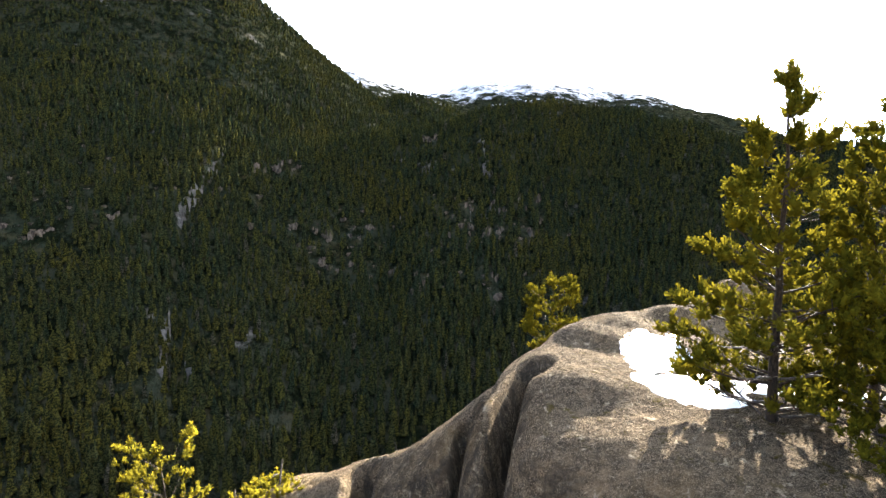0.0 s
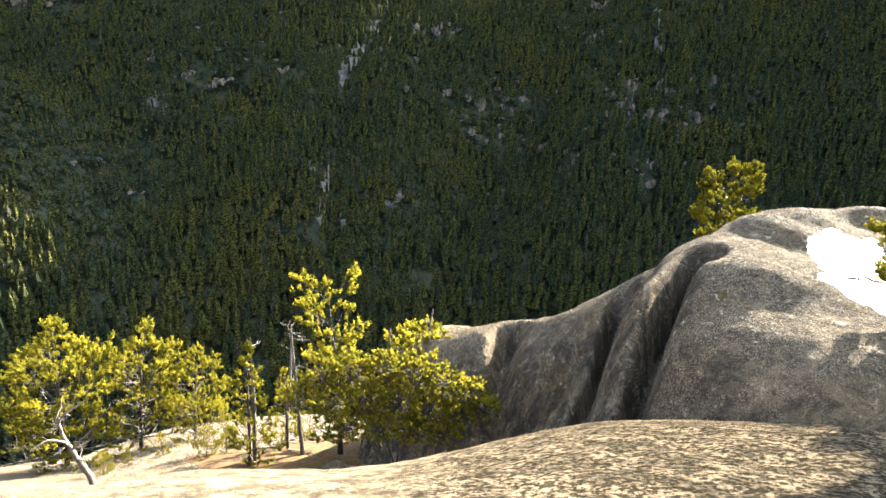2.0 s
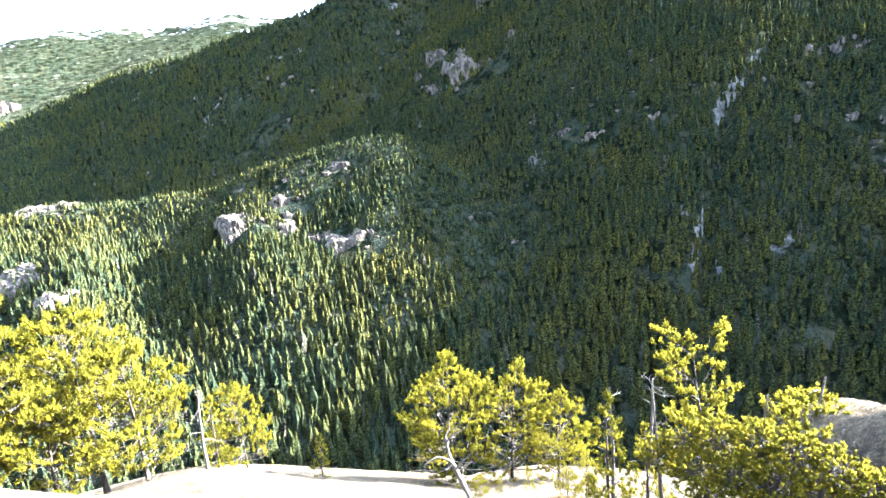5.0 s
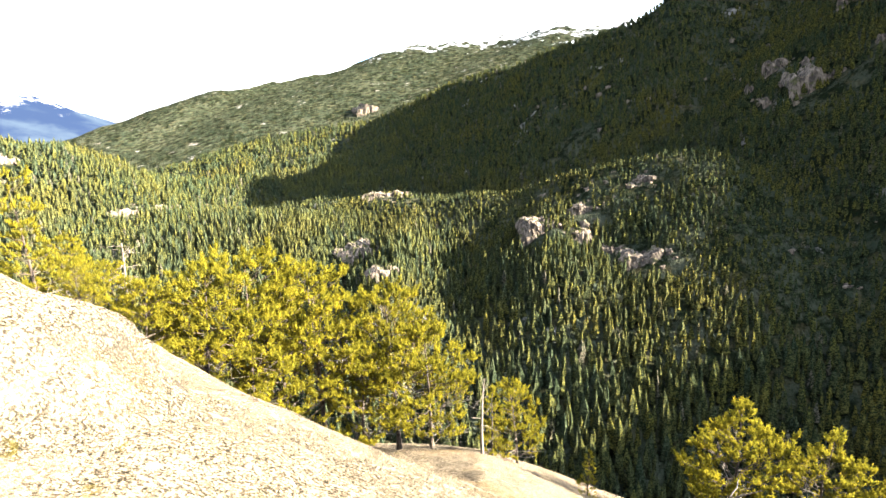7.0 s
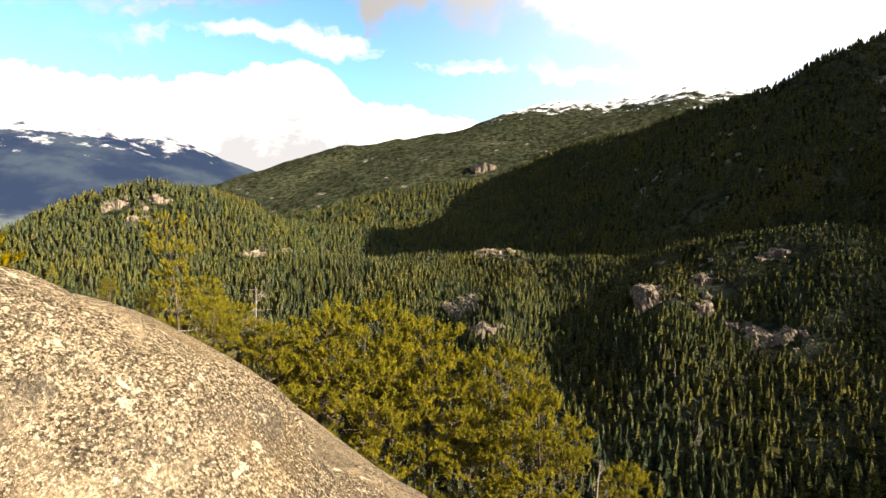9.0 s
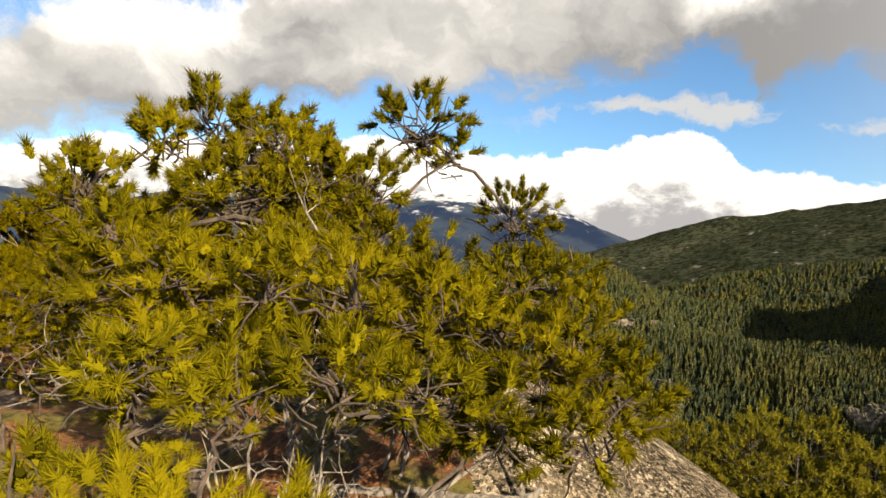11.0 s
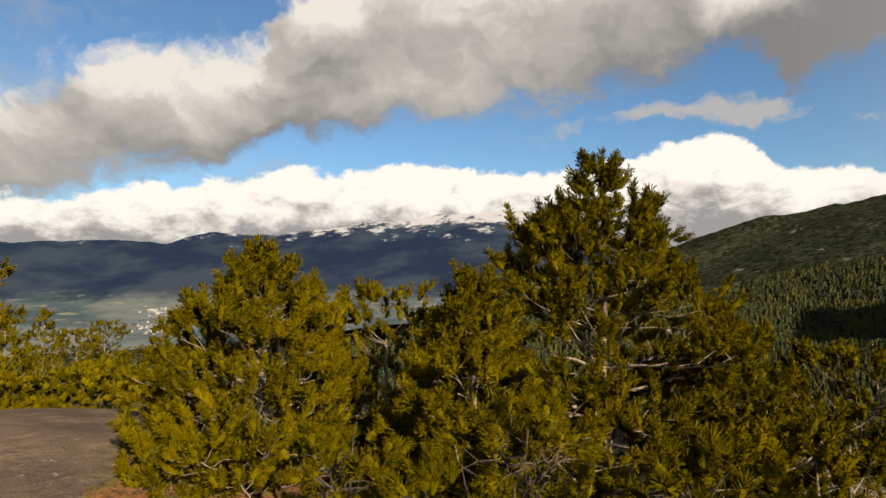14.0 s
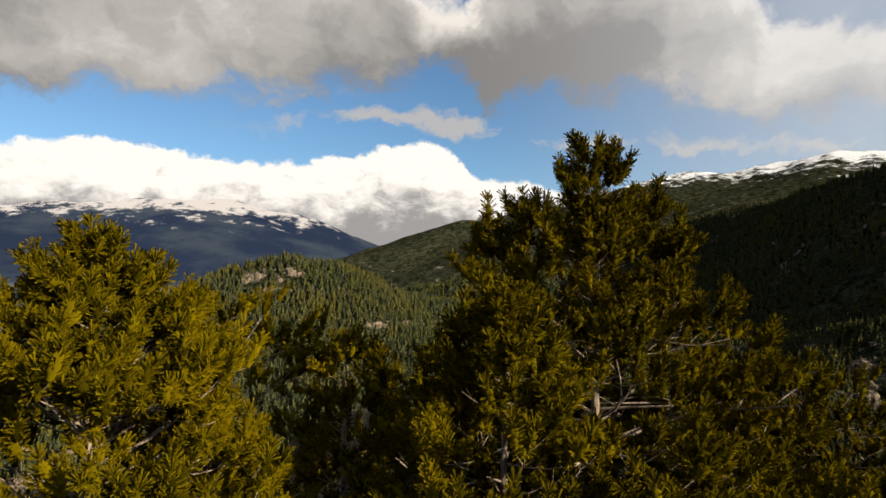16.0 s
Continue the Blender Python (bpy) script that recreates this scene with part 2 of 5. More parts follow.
def forest_ground():
    """Far slopes: dark duff and brush, greyed in the colour to stand in for haze, bare rock where it is steep, snow
    high up.
    """
    m, n = material("forest_ground")
    at = n.add("ShaderNodeTexCoord").outputs["Object"]
    geo = n.add("ShaderNodeNewGeometry")
    nz = n.add("ShaderNodeSeparateXYZ", {0: geo.outputs["Normal"]}).outputs[2]
    pz = n.add("ShaderNodeSeparateXYZ", {0: geo.outputs["Position"]}).outputs[2]
    wide = n.noise(at, 0.006, 6.0, 0.6)
    fine = n.noise(at, 0.05, 6.0, 0.65)
    # greens greyed to stand in for the haze over the far hills
    c = n.mix(n.ramp(wide, 0.35, 0.65), (0.019, 0.0235, 0.0155), (0.033, 0.035, 0.023))
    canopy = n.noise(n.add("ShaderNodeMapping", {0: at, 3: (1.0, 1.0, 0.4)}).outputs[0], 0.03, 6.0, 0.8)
    # mottled tree cover, near black where the canopy noise runs low
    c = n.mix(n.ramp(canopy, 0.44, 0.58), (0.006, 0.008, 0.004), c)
    c = n.mix(n.math("MULTIPLY", n.ramp(fine, 0.5, 0.66), 0.4), c, (0.060, 0.050, 0.026))
    steep = n.math("ADD", n.math("MULTIPLY", n.ramp(n.math("MULTIPLY", nz, -1.0), -0.74, -0.58), 0.35), n.math("SUBTRACT", n.noise(at, 0.013, 7.0, 0.62), 0.5))
    rock = n.mix(n.ramp(fine, 0.4, 0.62), (0.14, 0.13, 0.12), (0.06, 0.055, 0.05))
    c = n.mix(n.ramp(steep, 0.13, 0.20), c, rock)
    high = n.math("ADD", pz, n.math("MULTIPLY", n.math("SUBTRACT", n.noise(at, 0.011, 8.0, 0.74), 0.5), 900.0))
    c = n.mix(n.math("MULTIPLY", n.ramp(high, 560.0, 680.0), 0.9), c, (0.70, 0.73, 0.78))
    finish(n, c, 1.0, canopy, 1.0, 40.0, 0.0)
    return m


def woods():
    """Foliage of the far conifers, each tree a little different; the highest are frosted."""
    m, n = material("woods")
    geo = n.add("ShaderNodeNewGeometry")
    at = n.add("ShaderNodeTexCoord").outputs["Object"]
    r = geo.outputs["Random Per Island"]
    pz = n.add("ShaderNodeSeparateXYZ", {0: geo.outputs["Position"]}).outputs[2]
    c = n.mix(r, (0.020, 0.0275, 0.0175), (0.052, 0.049, 0.0115))
    c = n.mix(n.math("MULTIPLY", n.ramp(n.noise(at, 0.008, 4.0), 0.45, 0.7), 0.5), c, (0.076, 0.060, 0.010))
    c = n.mix(n.ramp(r, 0.975, 0.985), c, (0.055, 0.048, 0.035))
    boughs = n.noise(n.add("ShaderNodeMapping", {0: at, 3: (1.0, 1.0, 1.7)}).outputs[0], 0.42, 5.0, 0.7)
    # self-shadow between the boughs, painted near black in the hollows of the bump
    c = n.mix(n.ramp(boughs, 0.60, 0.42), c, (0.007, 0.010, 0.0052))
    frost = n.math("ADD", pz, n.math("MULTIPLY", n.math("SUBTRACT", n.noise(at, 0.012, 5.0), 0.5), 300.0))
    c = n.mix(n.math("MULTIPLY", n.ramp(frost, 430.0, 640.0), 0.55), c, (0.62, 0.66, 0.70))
    finish(n, c, 1.0, boughs, 1.0, 4.0, 0.0)
    return m


def needles(name, dark, light, glow, through_light=0.10):
    m, n = material(name)
    r = n.add("ShaderNodeNewGeometry").outputs["Random Per Island"]
    at = n.add("ShaderNodeTexCoord").outputs["Object"]
    c = n.mix(r, dark, light)
    c = n.mix(n.math("MULTIPLY", n.ramp(n.noise(at, 2.2, 3.0), 0.45, 0.7), 0.6), c, glow)
    finish(n, c, 0.55, None, spec=0.0, translucent=through_light)
    return m


def bark(name, dark, light, scale=30.0):
    m, n = material(name)
    at = n.add("ShaderNodeTexCoord").outputs["Object"]
    st = n.add("ShaderNodeMapping", {0: at, 3: (1.0, 1.0, 0.35)}).outputs[0]
    v = n.noise(st, scale, 6.0, 0.7, 0.5)
    c = n.mix(n.ramp(v, 0.35, 0.65), dark, light)
    finish(n, c, 0.9, v, 0.8, 0.01, 0.2)
    return m


def duff():
    """Needle litter and moss in the hollows of the rock."""
    m, n = material("litter")
    at = n.add("ShaderNodeTexCoord").outputs["Object"]
    v = n.noise(at, 60.0, 6.0, 0.7)
    w = n.noise(at, 3.0, 5.0, 0.6)
    c = n.mix(n.ramp(v, 0.35, 0.65), (0.040, 0.017, 0.006), (0.120, 0.050, 0.018))
    c = n.mix(n.ramp(w, 0.46, 0.56), c, (0.052, 0.044, 0.009))
    c = n.mix(n.math("MULTIPLY", n.ramp(n.noise(at, 14.0, 6.0, 0.7), 0.46, 0.6), 0.8), c, (0.016, 0.009, 0.005))
    c = n.mix(n.math("MULTIPLY", n.ramp(n.noise(at, 150.0, 2.0), 0.56, 0.66), 0.6), c, (0.010, 0.006, 0.004))
    finish(n, c, 0.95, v, 1.0, 0.03, 0.1)
    return m


def snow_mat():
    m, n = material("snow")
    at = n.add("ShaderNodeTexCoord").outputs["Object"]
    v = n.noise(at, 9.0, 5.0, 0.6)
    c = n.mix(n.ramp(n.noise(at, 2.5, 5.0, 0.6), 0.5, 0.75), (0.84, 0.86, 0.88), (0.62, 0.62, 0.60))
    finish(n, c, 0.28, v, 0.25, 0.03, 0.5)
    return m


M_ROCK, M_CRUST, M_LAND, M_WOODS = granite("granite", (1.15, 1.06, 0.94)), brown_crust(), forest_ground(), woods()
M_DOME = granite("dome_granite", (1.2, 1.08, 0.93), 0.004)
# one pine foliage: ledge tone brightened as backlit, dome and path tones darkened as shaded
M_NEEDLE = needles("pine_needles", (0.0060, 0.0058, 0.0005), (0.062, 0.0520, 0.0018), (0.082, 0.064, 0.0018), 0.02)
M_NEEDLE_DARK = needles("dark_needles", (0.0042, 0.0038, 0.0003), (0.050, 0.0390, 0.0010), (0.068, 0.049, 0.0010), 0.02)
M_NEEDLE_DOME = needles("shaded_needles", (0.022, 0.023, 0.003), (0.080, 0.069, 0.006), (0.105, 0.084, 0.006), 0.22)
M_NEEDLE_LEDGE = needles("backlit_needles", (0.034, 0.035, 0.005), (0.122, 0.104, 0.009), (0.165, 0.132, 0.009), 0.56)
M_BARK = bark("bark", (0.008, 0.006, 0.0045), (0.042, 0.029, 0.020))
M_LIMB = bark("grey_bark", (0.030, 0.022, 0.016), (0.130, 0.100, 0.074))
M_DEAD = bark("weathered_wood", (0.022, 0.018, 0.015), (0.105, 0.088, 0.070), 40.0)
M_DUFF, M_SNOW = duff(), snow_mat()


# ---- mesh helpers ----
def mesh_from(name, verts, tris, smooth=True):
    verts, tris = np.asarray(verts, np.float32), np.asarray(tris, np.int32)
    me = bpy.data.meshes.new(name)
    me.vertices.add(len(verts))
    me.vertices.foreach_set("co", verts.ravel())
    k = tris.shape[1]
    me.loops.add(tris.size)
    me.loops.foreach_set("vertex_index", tris.ravel())
    me.polygons.add(len(tris))
    me.polygons.foreach_set("loop_start", np.arange(0, tris.size, k, dtype=np.int32))
    me.polygons.foreach_set("loop_total", np.full(len(tris), k, np.int32))
    me.polygons.foreach_set("use_smooth", np.full(len(tris), smooth))
    me.update(calc_edges=True)
    return me


def part(name, me, mat, parent=None, label=""):
    me.materials.append(mat)
    ob = new(name, me)
    ob.parent = parent
    if label:
        ob["label"] = label
    return ob


def fbm(x, y, scale, octaves=5, seed=0.0, gain=0.5):
    """Smooth value noise on arrays, about -1 to 1."""
    total, amp = np.zeros_like(x, dtype=float), 1.0
    for o in range(octaves):
        f = scale * 2.0**o
        u, v = x * f + 37.1 * o + seed, y * f - 11.7 * o + seed * 1.7
        iu, iv = np.floor(u), np.floor(v)
        fu, fv = u - iu, v - iv
        fu, fv = fu * fu * (3 - 2 * fu), fv * fv * (3 - 2 * fv)

        def rnd(a, b):
            s = np.sin(a * 127.1 + b * 311.7 + 74.7) * 43758.5453
            return 2 * (s - np.floor(s)) - 1

        top = rnd(iu, iv) * (1 - fu) + rnd(iu + 1, iv) * fu
        bot = rnd(iu, iv + 1) * (1 - fu) + rnd(iu + 1, iv + 1) * fu
        total += amp * (top * (1 - fv) + bot * fv)
        amp *= gain
    return total * (1 - gain)


def smax(a, b, k):
    """The larger of two heights, rounded where they meet."""
    h = np.clip(0.5 + 0.5 * (a - b) / k, 0, 1)
    return b * (1 - h) + a * h + k * h * (1 - h)


def step(v, lo, hi):
    t = np.clip((v - lo) / (hi - lo), 0, 1)
    return t * t * (3 - 2 * t)


def along(x, y, pts):
    """Distance to a line of points in the plan, and the height of the line at the nearest place."""
    best, high = np.full(x.shape, 1e9), np.zeros(x.shape)
    for (ax, ay, az), (bx, by, bz) in zip(pts[:-1], pts[1:]):
        dx, dy = bx - ax, by - ay
        t = np.clip(((x - ax) * dx + (y - ay) * dy) / (dx * dx + dy * dy), 0, 1)
        d = np.hypot(x - ax - t * dx, y - ay - t * dy)
        near = d < best
        best, high = np.where(near, d, best), np.where(near, az + t * (bz - az), high)
    return best, high


# ---- the lie of the land ----
RIDGES = [  # crest points (bearing, distance, elevation angle), slope, roundness
    ([(45, 1300, 3.2), (35.5, 1120, 3.8), (27.8, 1060, 5.3), (21, 1020, 6.1), (15.9, 1020, 4.5), (8.7, 1030, 5.1), (2.3, 1040, 6.1), (-5.5, 1050, 8.0), (-12, 1050, 7.6), (-17, 1050, 7.0), (-21.8, 1000, 5.8), (-25.4, 1000, 4.4), (-36, 1000, 3.4), (-60, 1100, 2.0)], 0.74, 60),
    ([(2, 1700, 5.5), (5.4, 1700, 8.6), (8.4, 1700, 10.3), (10.4, 1700, 11.9), (13.3, 1700, 13.4), (16.1, 1700, 15.8), (25, 1700, 22), (33, 1900, 19.0), (42, 2000, 14.4), (46.2, 1850, 13.8), (52.2, 1700, 11.8), (58, 1700, 9.3), (66.2, 1900, 6.9), (73.5, 2250, 4.8), (80.9, 2700, 1.4), (87, 3150, -2.0), (90, 3300, -3.8)], 0.85, 30),
    ([(107, 3300, -0.4), (101.6, 3500, 1.4), (97, 3700, 3.0), (92.1, 3900, 5.1), (88.6, 4000, 5.8), (84.4, 4100, 6.4), (78.7, 4200, 7.4), (73.9, 4200, 9.1), (69.3, 4200, 9.2), (62.3, 4200, 10.1), (58.4, 4200, 9.7), (48, 4200, 9.7)], 0.34, 90),
    ([(121, 1450, -4), (116.7, 1450, -1.6), (113, 1450, 0.4), (109.5, 1450, 1.1), (106.4, 1450, 0.8), (104.2, 1470, -0.2), (101.3, 1500, -1.7), (96, 1600, -2.5), (90.8, 1700, -2.7)], 0.62, 60),
    ([(88.3, 1250, -5.2), (77.3, 1050, -4.6), (71.5, 980, -4.8), (66.3, 930, -4.5), (58.9, 900, -2.7), (50.8, 880, -1.7), (48.4, 850, -4.0), (46.8, 800, -7.8), (47.4, 750, -11.2)], 0.62, 25),
    ([(112, 1300, -4.2), (100, 1250, -4.4), (85, 1050, -6.6), (78, 850, -10.5)], 0.27, 60),
    ([(12, 3600, 11.4), (7.4, 3600, 11.0), (4.3, 3600, 10.0), (-0.3, 3600, 8.8)], 0.5, 40),
    ([(-0.3, 4300, 9.4), (-4.5, 4300, 10.5), (-8.6, 4300, 10.7), (-16.6, 4300, 9.4), (-24, 4300, 7.0)], 0.4, 60),
    ([(8, 1600, 6.5), (4.5, 1600, 7.6), (2.1, 1600, 9.0), (-0.6, 1600, 8.0), (-3, 1600, 7.0)], 0.5, 20),
    ([(76, 1000, -6.4), (77.5, 868, -8), (79, 715, -11), (79.8, 620, -13.6)], 0.75, 12),
    ([(64, 853, -5.2), (63.5, 745, -7.6), (63, 675, -10)], 0.75, 12),
    ([(-60, 1600, 2), (-100, 1800, 4), (-150, 2200, 3), (-179, 3000, 2)], 0.4, 80),
]
FAR_RANGE = [(185, 4700, 1.6), (174, 4700, 1.8), (166.5, 4700, 2.6), (160, 4700, 2.8), (153, 4700, 3.0), (146, 4700, 3.1), (142, 4700, 4.2), (137, 4700, 3.7), (134, 4700, 4.1), (129, 4700, 5.0), (124, 4700, 5.2), (121.5, 4700, 5.8), (115, 4700, 6.1), (110, 4700, 5.2), (105, 4700, 3.4), (102.5, 4700, 1.9), (97, 4700, 2.6), (80, 4700, 2.5)]
GULLIES = [[polar(*q, 0.0) for q in line] for line in ([(17.6, 950), (18.4, 890), (21.8, 790), (22.6, 685), (23.2, 590)], [(3.2, 960), (3.6, 880), (3.9, 770), (4.6, 670)], [(-4.0, 930), (-4.6, 820), (-4.2, 740)])]
CRESTS = [([polar(*q) for q in pts], slope, soft) for pts, slope, soft in RIDGES]


def tent(x, y, pts, slope, soft):
    """A ridge: it falls evenly to both sides of its crest line."""
    h = np.full(x.shape, -1e9)
    for (ax, ay, az), (bx, by, bz) in zip(pts[:-1], pts[1:]):
        dx, dy = bx - ax, by - ay
        t = np.clip(((x - ax) * dx + (y - ay) * dy) / (dx * dx + dy * dy), 0, 1)
        d = np.hypot(x - ax - t * dx, y - ay - t * dy)
        h = np.maximum(h, az + t * (bz - az) - slope * (np.sqrt(d * d + soft * soft) - soft))
    return h


EYE = (-1.35, -0.4)


def back_of_rock(x, y):
    """Height of the bare top, highest along a back on which one walks."""
    back = [(0.8, 0.5, -2.3), (-1.35, -0.4, -2.1), (-2.5, -2.1, -1.6), (-2.8, -4.3, -1.25), (-3.2, -6.0, -1.15), (-3.95, -7.6, -1.05), (-6.5, -13.0, -1.4)]
    d, z = along(x, y, back)
    az = (np.degrees(np.arctan2(-(x - EYE[0]), y - EYE[1])) - 4) % 360 + 4
    a = np.interp(az, [4, 20, 33, 53, 63, 71, 81, 86, 92, 98, 104, 111, 118, 125, 150, 200, 290, 331, 340, 346, 357, 364], [0.164, 0.271, 0.222, 0.172, 0.14, 0.151, 0.152, 0.177, 0.155, 0.121, 0.112, 0.063, -0.042, 0.16, 0.07, 0.1, 0.1, 0.051, 0.079, 0.122, 0.118, 0.164])
    r = np.interp(az, [4, 81, 86, 94, 98, 104, 111, 130, 170, 290, 331, 364], [12, 12, 19, 27, 32, 50, 70, 28, 40, 14, 12, 12])
    return z - a * d - d * d / (2 * r)


def smoothed(height, lo, hi, cell, spread):
    """The same height, rounded off: sampled on a grid, blurred and read back."""
    g = np.arange(lo, hi, cell)
    x, y = np.meshgrid(g, g)
    h = height(x, y)
    k = np.exp(-0.5 * (np.arange(-12, 13) * cell / spread) ** 2)
    k /= k.sum()
    for axis in (0, 1):
        h = np.apply_along_axis(lambda v: np.convolve(np.pad(v, 12, mode="edge"), k, "valid"), axis, h)

    def read(x, y):
        u, v = np.clip((x - lo) / cell, 0, len(g) - 1.001), np.clip((y - lo) / cell, 0, len(g) - 1.001)
        i, j = u.astype(int), v.astype(int)
        fu, fv = u - i, v - j
        return (h[j, i] * (1 - fu) + h[j, i + 1] * fu) * (1 - fv) + (h[j + 1, i] * (1 - fu) + h[j + 1, i + 1] * fu) * fv

    return read


rounded_back = smoothed(back_of_rock, -45.0, 45.0, 0.25, 0.8)


HUMP = [(-4.95, -5.3, -1.0), (-5.1, -4.5, -0.62), (-5.51, -3.54, -0.4), (-5.61, -3.06, -0.64), (-5.57, -2.61, -0.88), (-5.45, -2.25, -1.12), (-5.2, -1.95, -1.4), (-4.9, -1.5, -1.95)]


def summit(x, y):
    """Height of the bare granite top."""
    h = rounded_back(x, y)
    h = h + 0.10 * fbm(x, y, 0.35, 4, 3.0) + 0.03 * fbm(x, y, 1.7, 3, 5.0) + 0.016 * fbm(x, y, 5.0, 3, 8.0) - 0.05 * np.maximum(fbm(x, y, 2.3, 4, 17.0) - 0.12, 0.0)
    # the hump beside the path on which the bushes grow
    d, z = along(x, y, HUMP)
    h = smax(h, z - 0.03 - 0.06 * d - d * d / np.where(d < 1.2, 3.4, 2.2) + 0.02 * fbm(x, y, 1.7, 3, 5.0), 0.08)
    # low whaleback of rock beyond the bushes
    e = np.hypot((x + 4.9) / 1.15, y + 11.2)
    h = smax(h, -0.62 - e * e / 11.0, 0.25)
    return h


def ledge(x, y):
    """The lower slab with its trees, down over the edge of the top, and the steep drop past it."""
    d = np.hypot(x - EYE[0], y - EYE[1])
    az = np.degrees(np.arctan2(-(x - EYE[0]), y - EYE[1])) % 360
    level = np.interp(az, [0, 20, 46, 60, 71, 82, 95, 110, 130, 160, 200, 300, 340, 360], [-13.4, -13.4, -12.6, -11.3, -9.9, -10.5, -10.5, -8.5, -5.5, -4.0, -5, -9, -12, -13.4])
    edge = np.interp(az, [0, 20, 40, 60, 90, 110, 150, 360], [23, 25, 31, 29, 30, 32, 34, 23])
    pitch = np.interp(az, [0, 30, 46, 71, 90, 120, 160, 360], [0.3, 0.42, 0.52, 0.46, 0.3, 0.12, 0.08, 0.3])
    h = level - pitch * (d - 16) - 1.2 * np.maximum(d - edge, 0)
    return h + 0.4 * fbm(x, y, 0.12, 4, 9.0)


def land(x, y):
    """Height of the whole country."""
    d0 = np.hypot(x, y)
    az = np.degrees(np.arctan2(-x, y)) % 360
    h = np.interp(az, [0, 40, 70, 90, 120, 180, 300, 360], [-340, -350, -330, -280, -300, -300, -300, -340]) + 18 * fbm(x, y, 0.002, 4, 2.0)
    for pts, slope, soft in CRESTS:
        h = smax(h, tent(x, y, pts, slope, soft), 30.0)
    # the bench of open wood behind the near crest, rising to the frosted mountain
    crest = np.interp((az + 60) % 360, [50, 62.3, 68.7, 75.9, 81, 87.8, 95.5, 105, 110], [1045, 1040, 1030, 1020, 1020, 1060, 1120, 1300, 1400])
    brow = crest * np.tan(np.radians(np.interp((az + 60) % 360, [50, 62.3, 68.7, 75.9, 81, 87.8, 95.5, 105], [6.6, 5.9, 4.9, 4.3, 5.8, 5.0, 3.6, 3.0])))
    bench = brow + 0.18 * (d0 - crest)
    inside = step((az + 60) % 360, 60, 66) * step((az + 60) % 360, 108, 100) * step(d0, 960, 1010) * step(d0, 1900, 1700)
    h = np.where(inside > 0.02, smax(h, bench - 220 * (1 - inside), 12.0), h)
    for pts in GULLIES:
        g, _ = along(x, y, pts)
        h = h - 15 * np.exp(-((g / 13.0) ** 2))
    h = h + step(d0, 150, 600) * (22 * fbm(x, y, 0.004, 6, 1.0, 0.55) + 9 * np.abs(fbm(x, y, 0.011, 4, 6.0)) - 8)
    h = h + step(d0, 3000, 3900) * 34 * fbm(x, y, 0.006, 5, 21.0, 0.6)
    return np.where(d0 < 900, smax(h, ledge(x, y), 3.0), h)


def near(x, y):
    return smax(summit(x, y), ledge(x, y), 0.5)


def polar_sheet(name, center, azs, radii, height):
    """A sheet of ground in rings round a centre; bearings run once round."""
    a, r = np.radians(azs), np.asarray(radii)
    x = center[0] - np.outer(r, np.sin(a))
    y = center[1] + np.outer(r, np.cos(a))
    z = height(x, y)
    n, k = len(r), len(a)
    verts = np.stack([x, y, z], -1).reshape(-1, 3)
    i, j = np.meshgrid(np.arange(n - 1), np.arange(k), indexing="ij")
    j2 = (j + 1) % k
    quads = np.stack([i * k + j, (i + 1) * k + j, (i + 1) * k + j2, i * k + j2], -1).reshape(-1, 4)
    hub = np.array([[center[0], center[1], float(height(np.array([center[0]]), np.array([center[1]]))[0])]])
    verts = np.concatenate([verts, hub])
    ring = np.arange(k)
    fan = np.stack([np.full(k, len(verts) - 1), ring, (ring + 1) % k, (ring + 1) % k], -1)
    tris = np.concatenate([quads[:, [0, 1, 2]], quads[:, [0, 2, 3]], fan[:, :3]])
    return mesh_from(name, verts, tris)


# ---- large structure ----
def build_ground():
    azs = np.concatenate([np.arange(-45, 180, 0.6), np.arange(180, 315, 2.25)])
    radii = np.concatenate([np.geomspace(9.0, 300.0, 60)[:-1], np.geomspace(300.0, 4950.0, 240)])

    def height(x, y):
        d = np.hypot(x, y)
        h = land(x, y)
        lower = smax(summit(x, y), ledge(x, y), 0.5) - 0.6
        return np.where(d < 36, np.minimum(h, lower), h)

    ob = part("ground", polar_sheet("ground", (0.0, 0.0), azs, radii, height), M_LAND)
    tagged(ob, "forested mountain slopes and valley floor with bare rock and snow", "terrain", kind="structure")


def build_summit():
    azs = np.arange(0, 360, 0.75)
    radii = np.geomspace(0.25, 34.0, 230)
    ob = part("summit_ground", polar_sheet("summit_ground", (-2.0, -2.0), azs, radii, near), M_ROCK)
    tagged(ob, "bare rounded grey granite mountain top speckled with lichen", "rock", kind="structure")


def grid_sheet(name, x0, x1, y0, y1, cell, height):
    xs, ys = np.arange(x0, x1, cell), np.arange(y0, y1, cell)
    x, y = np.meshgrid(xs, ys)
    verts = np.stack([x, y, height(x, y)], -1).reshape(-1, 3)
    k, n = len(xs), len(ys)
    i, j = np.meshgrid(np.arange(n - 1), np.arange(k - 1), indexing="ij")
    a = i * k + j
    tris = np.concatenate([np.stack([a, a + 1, a + k + 1], -1).reshape(-1, 3), np.stack([a, a + k + 1, a + k], -1).reshape(-1, 3)])
    return verts, tris


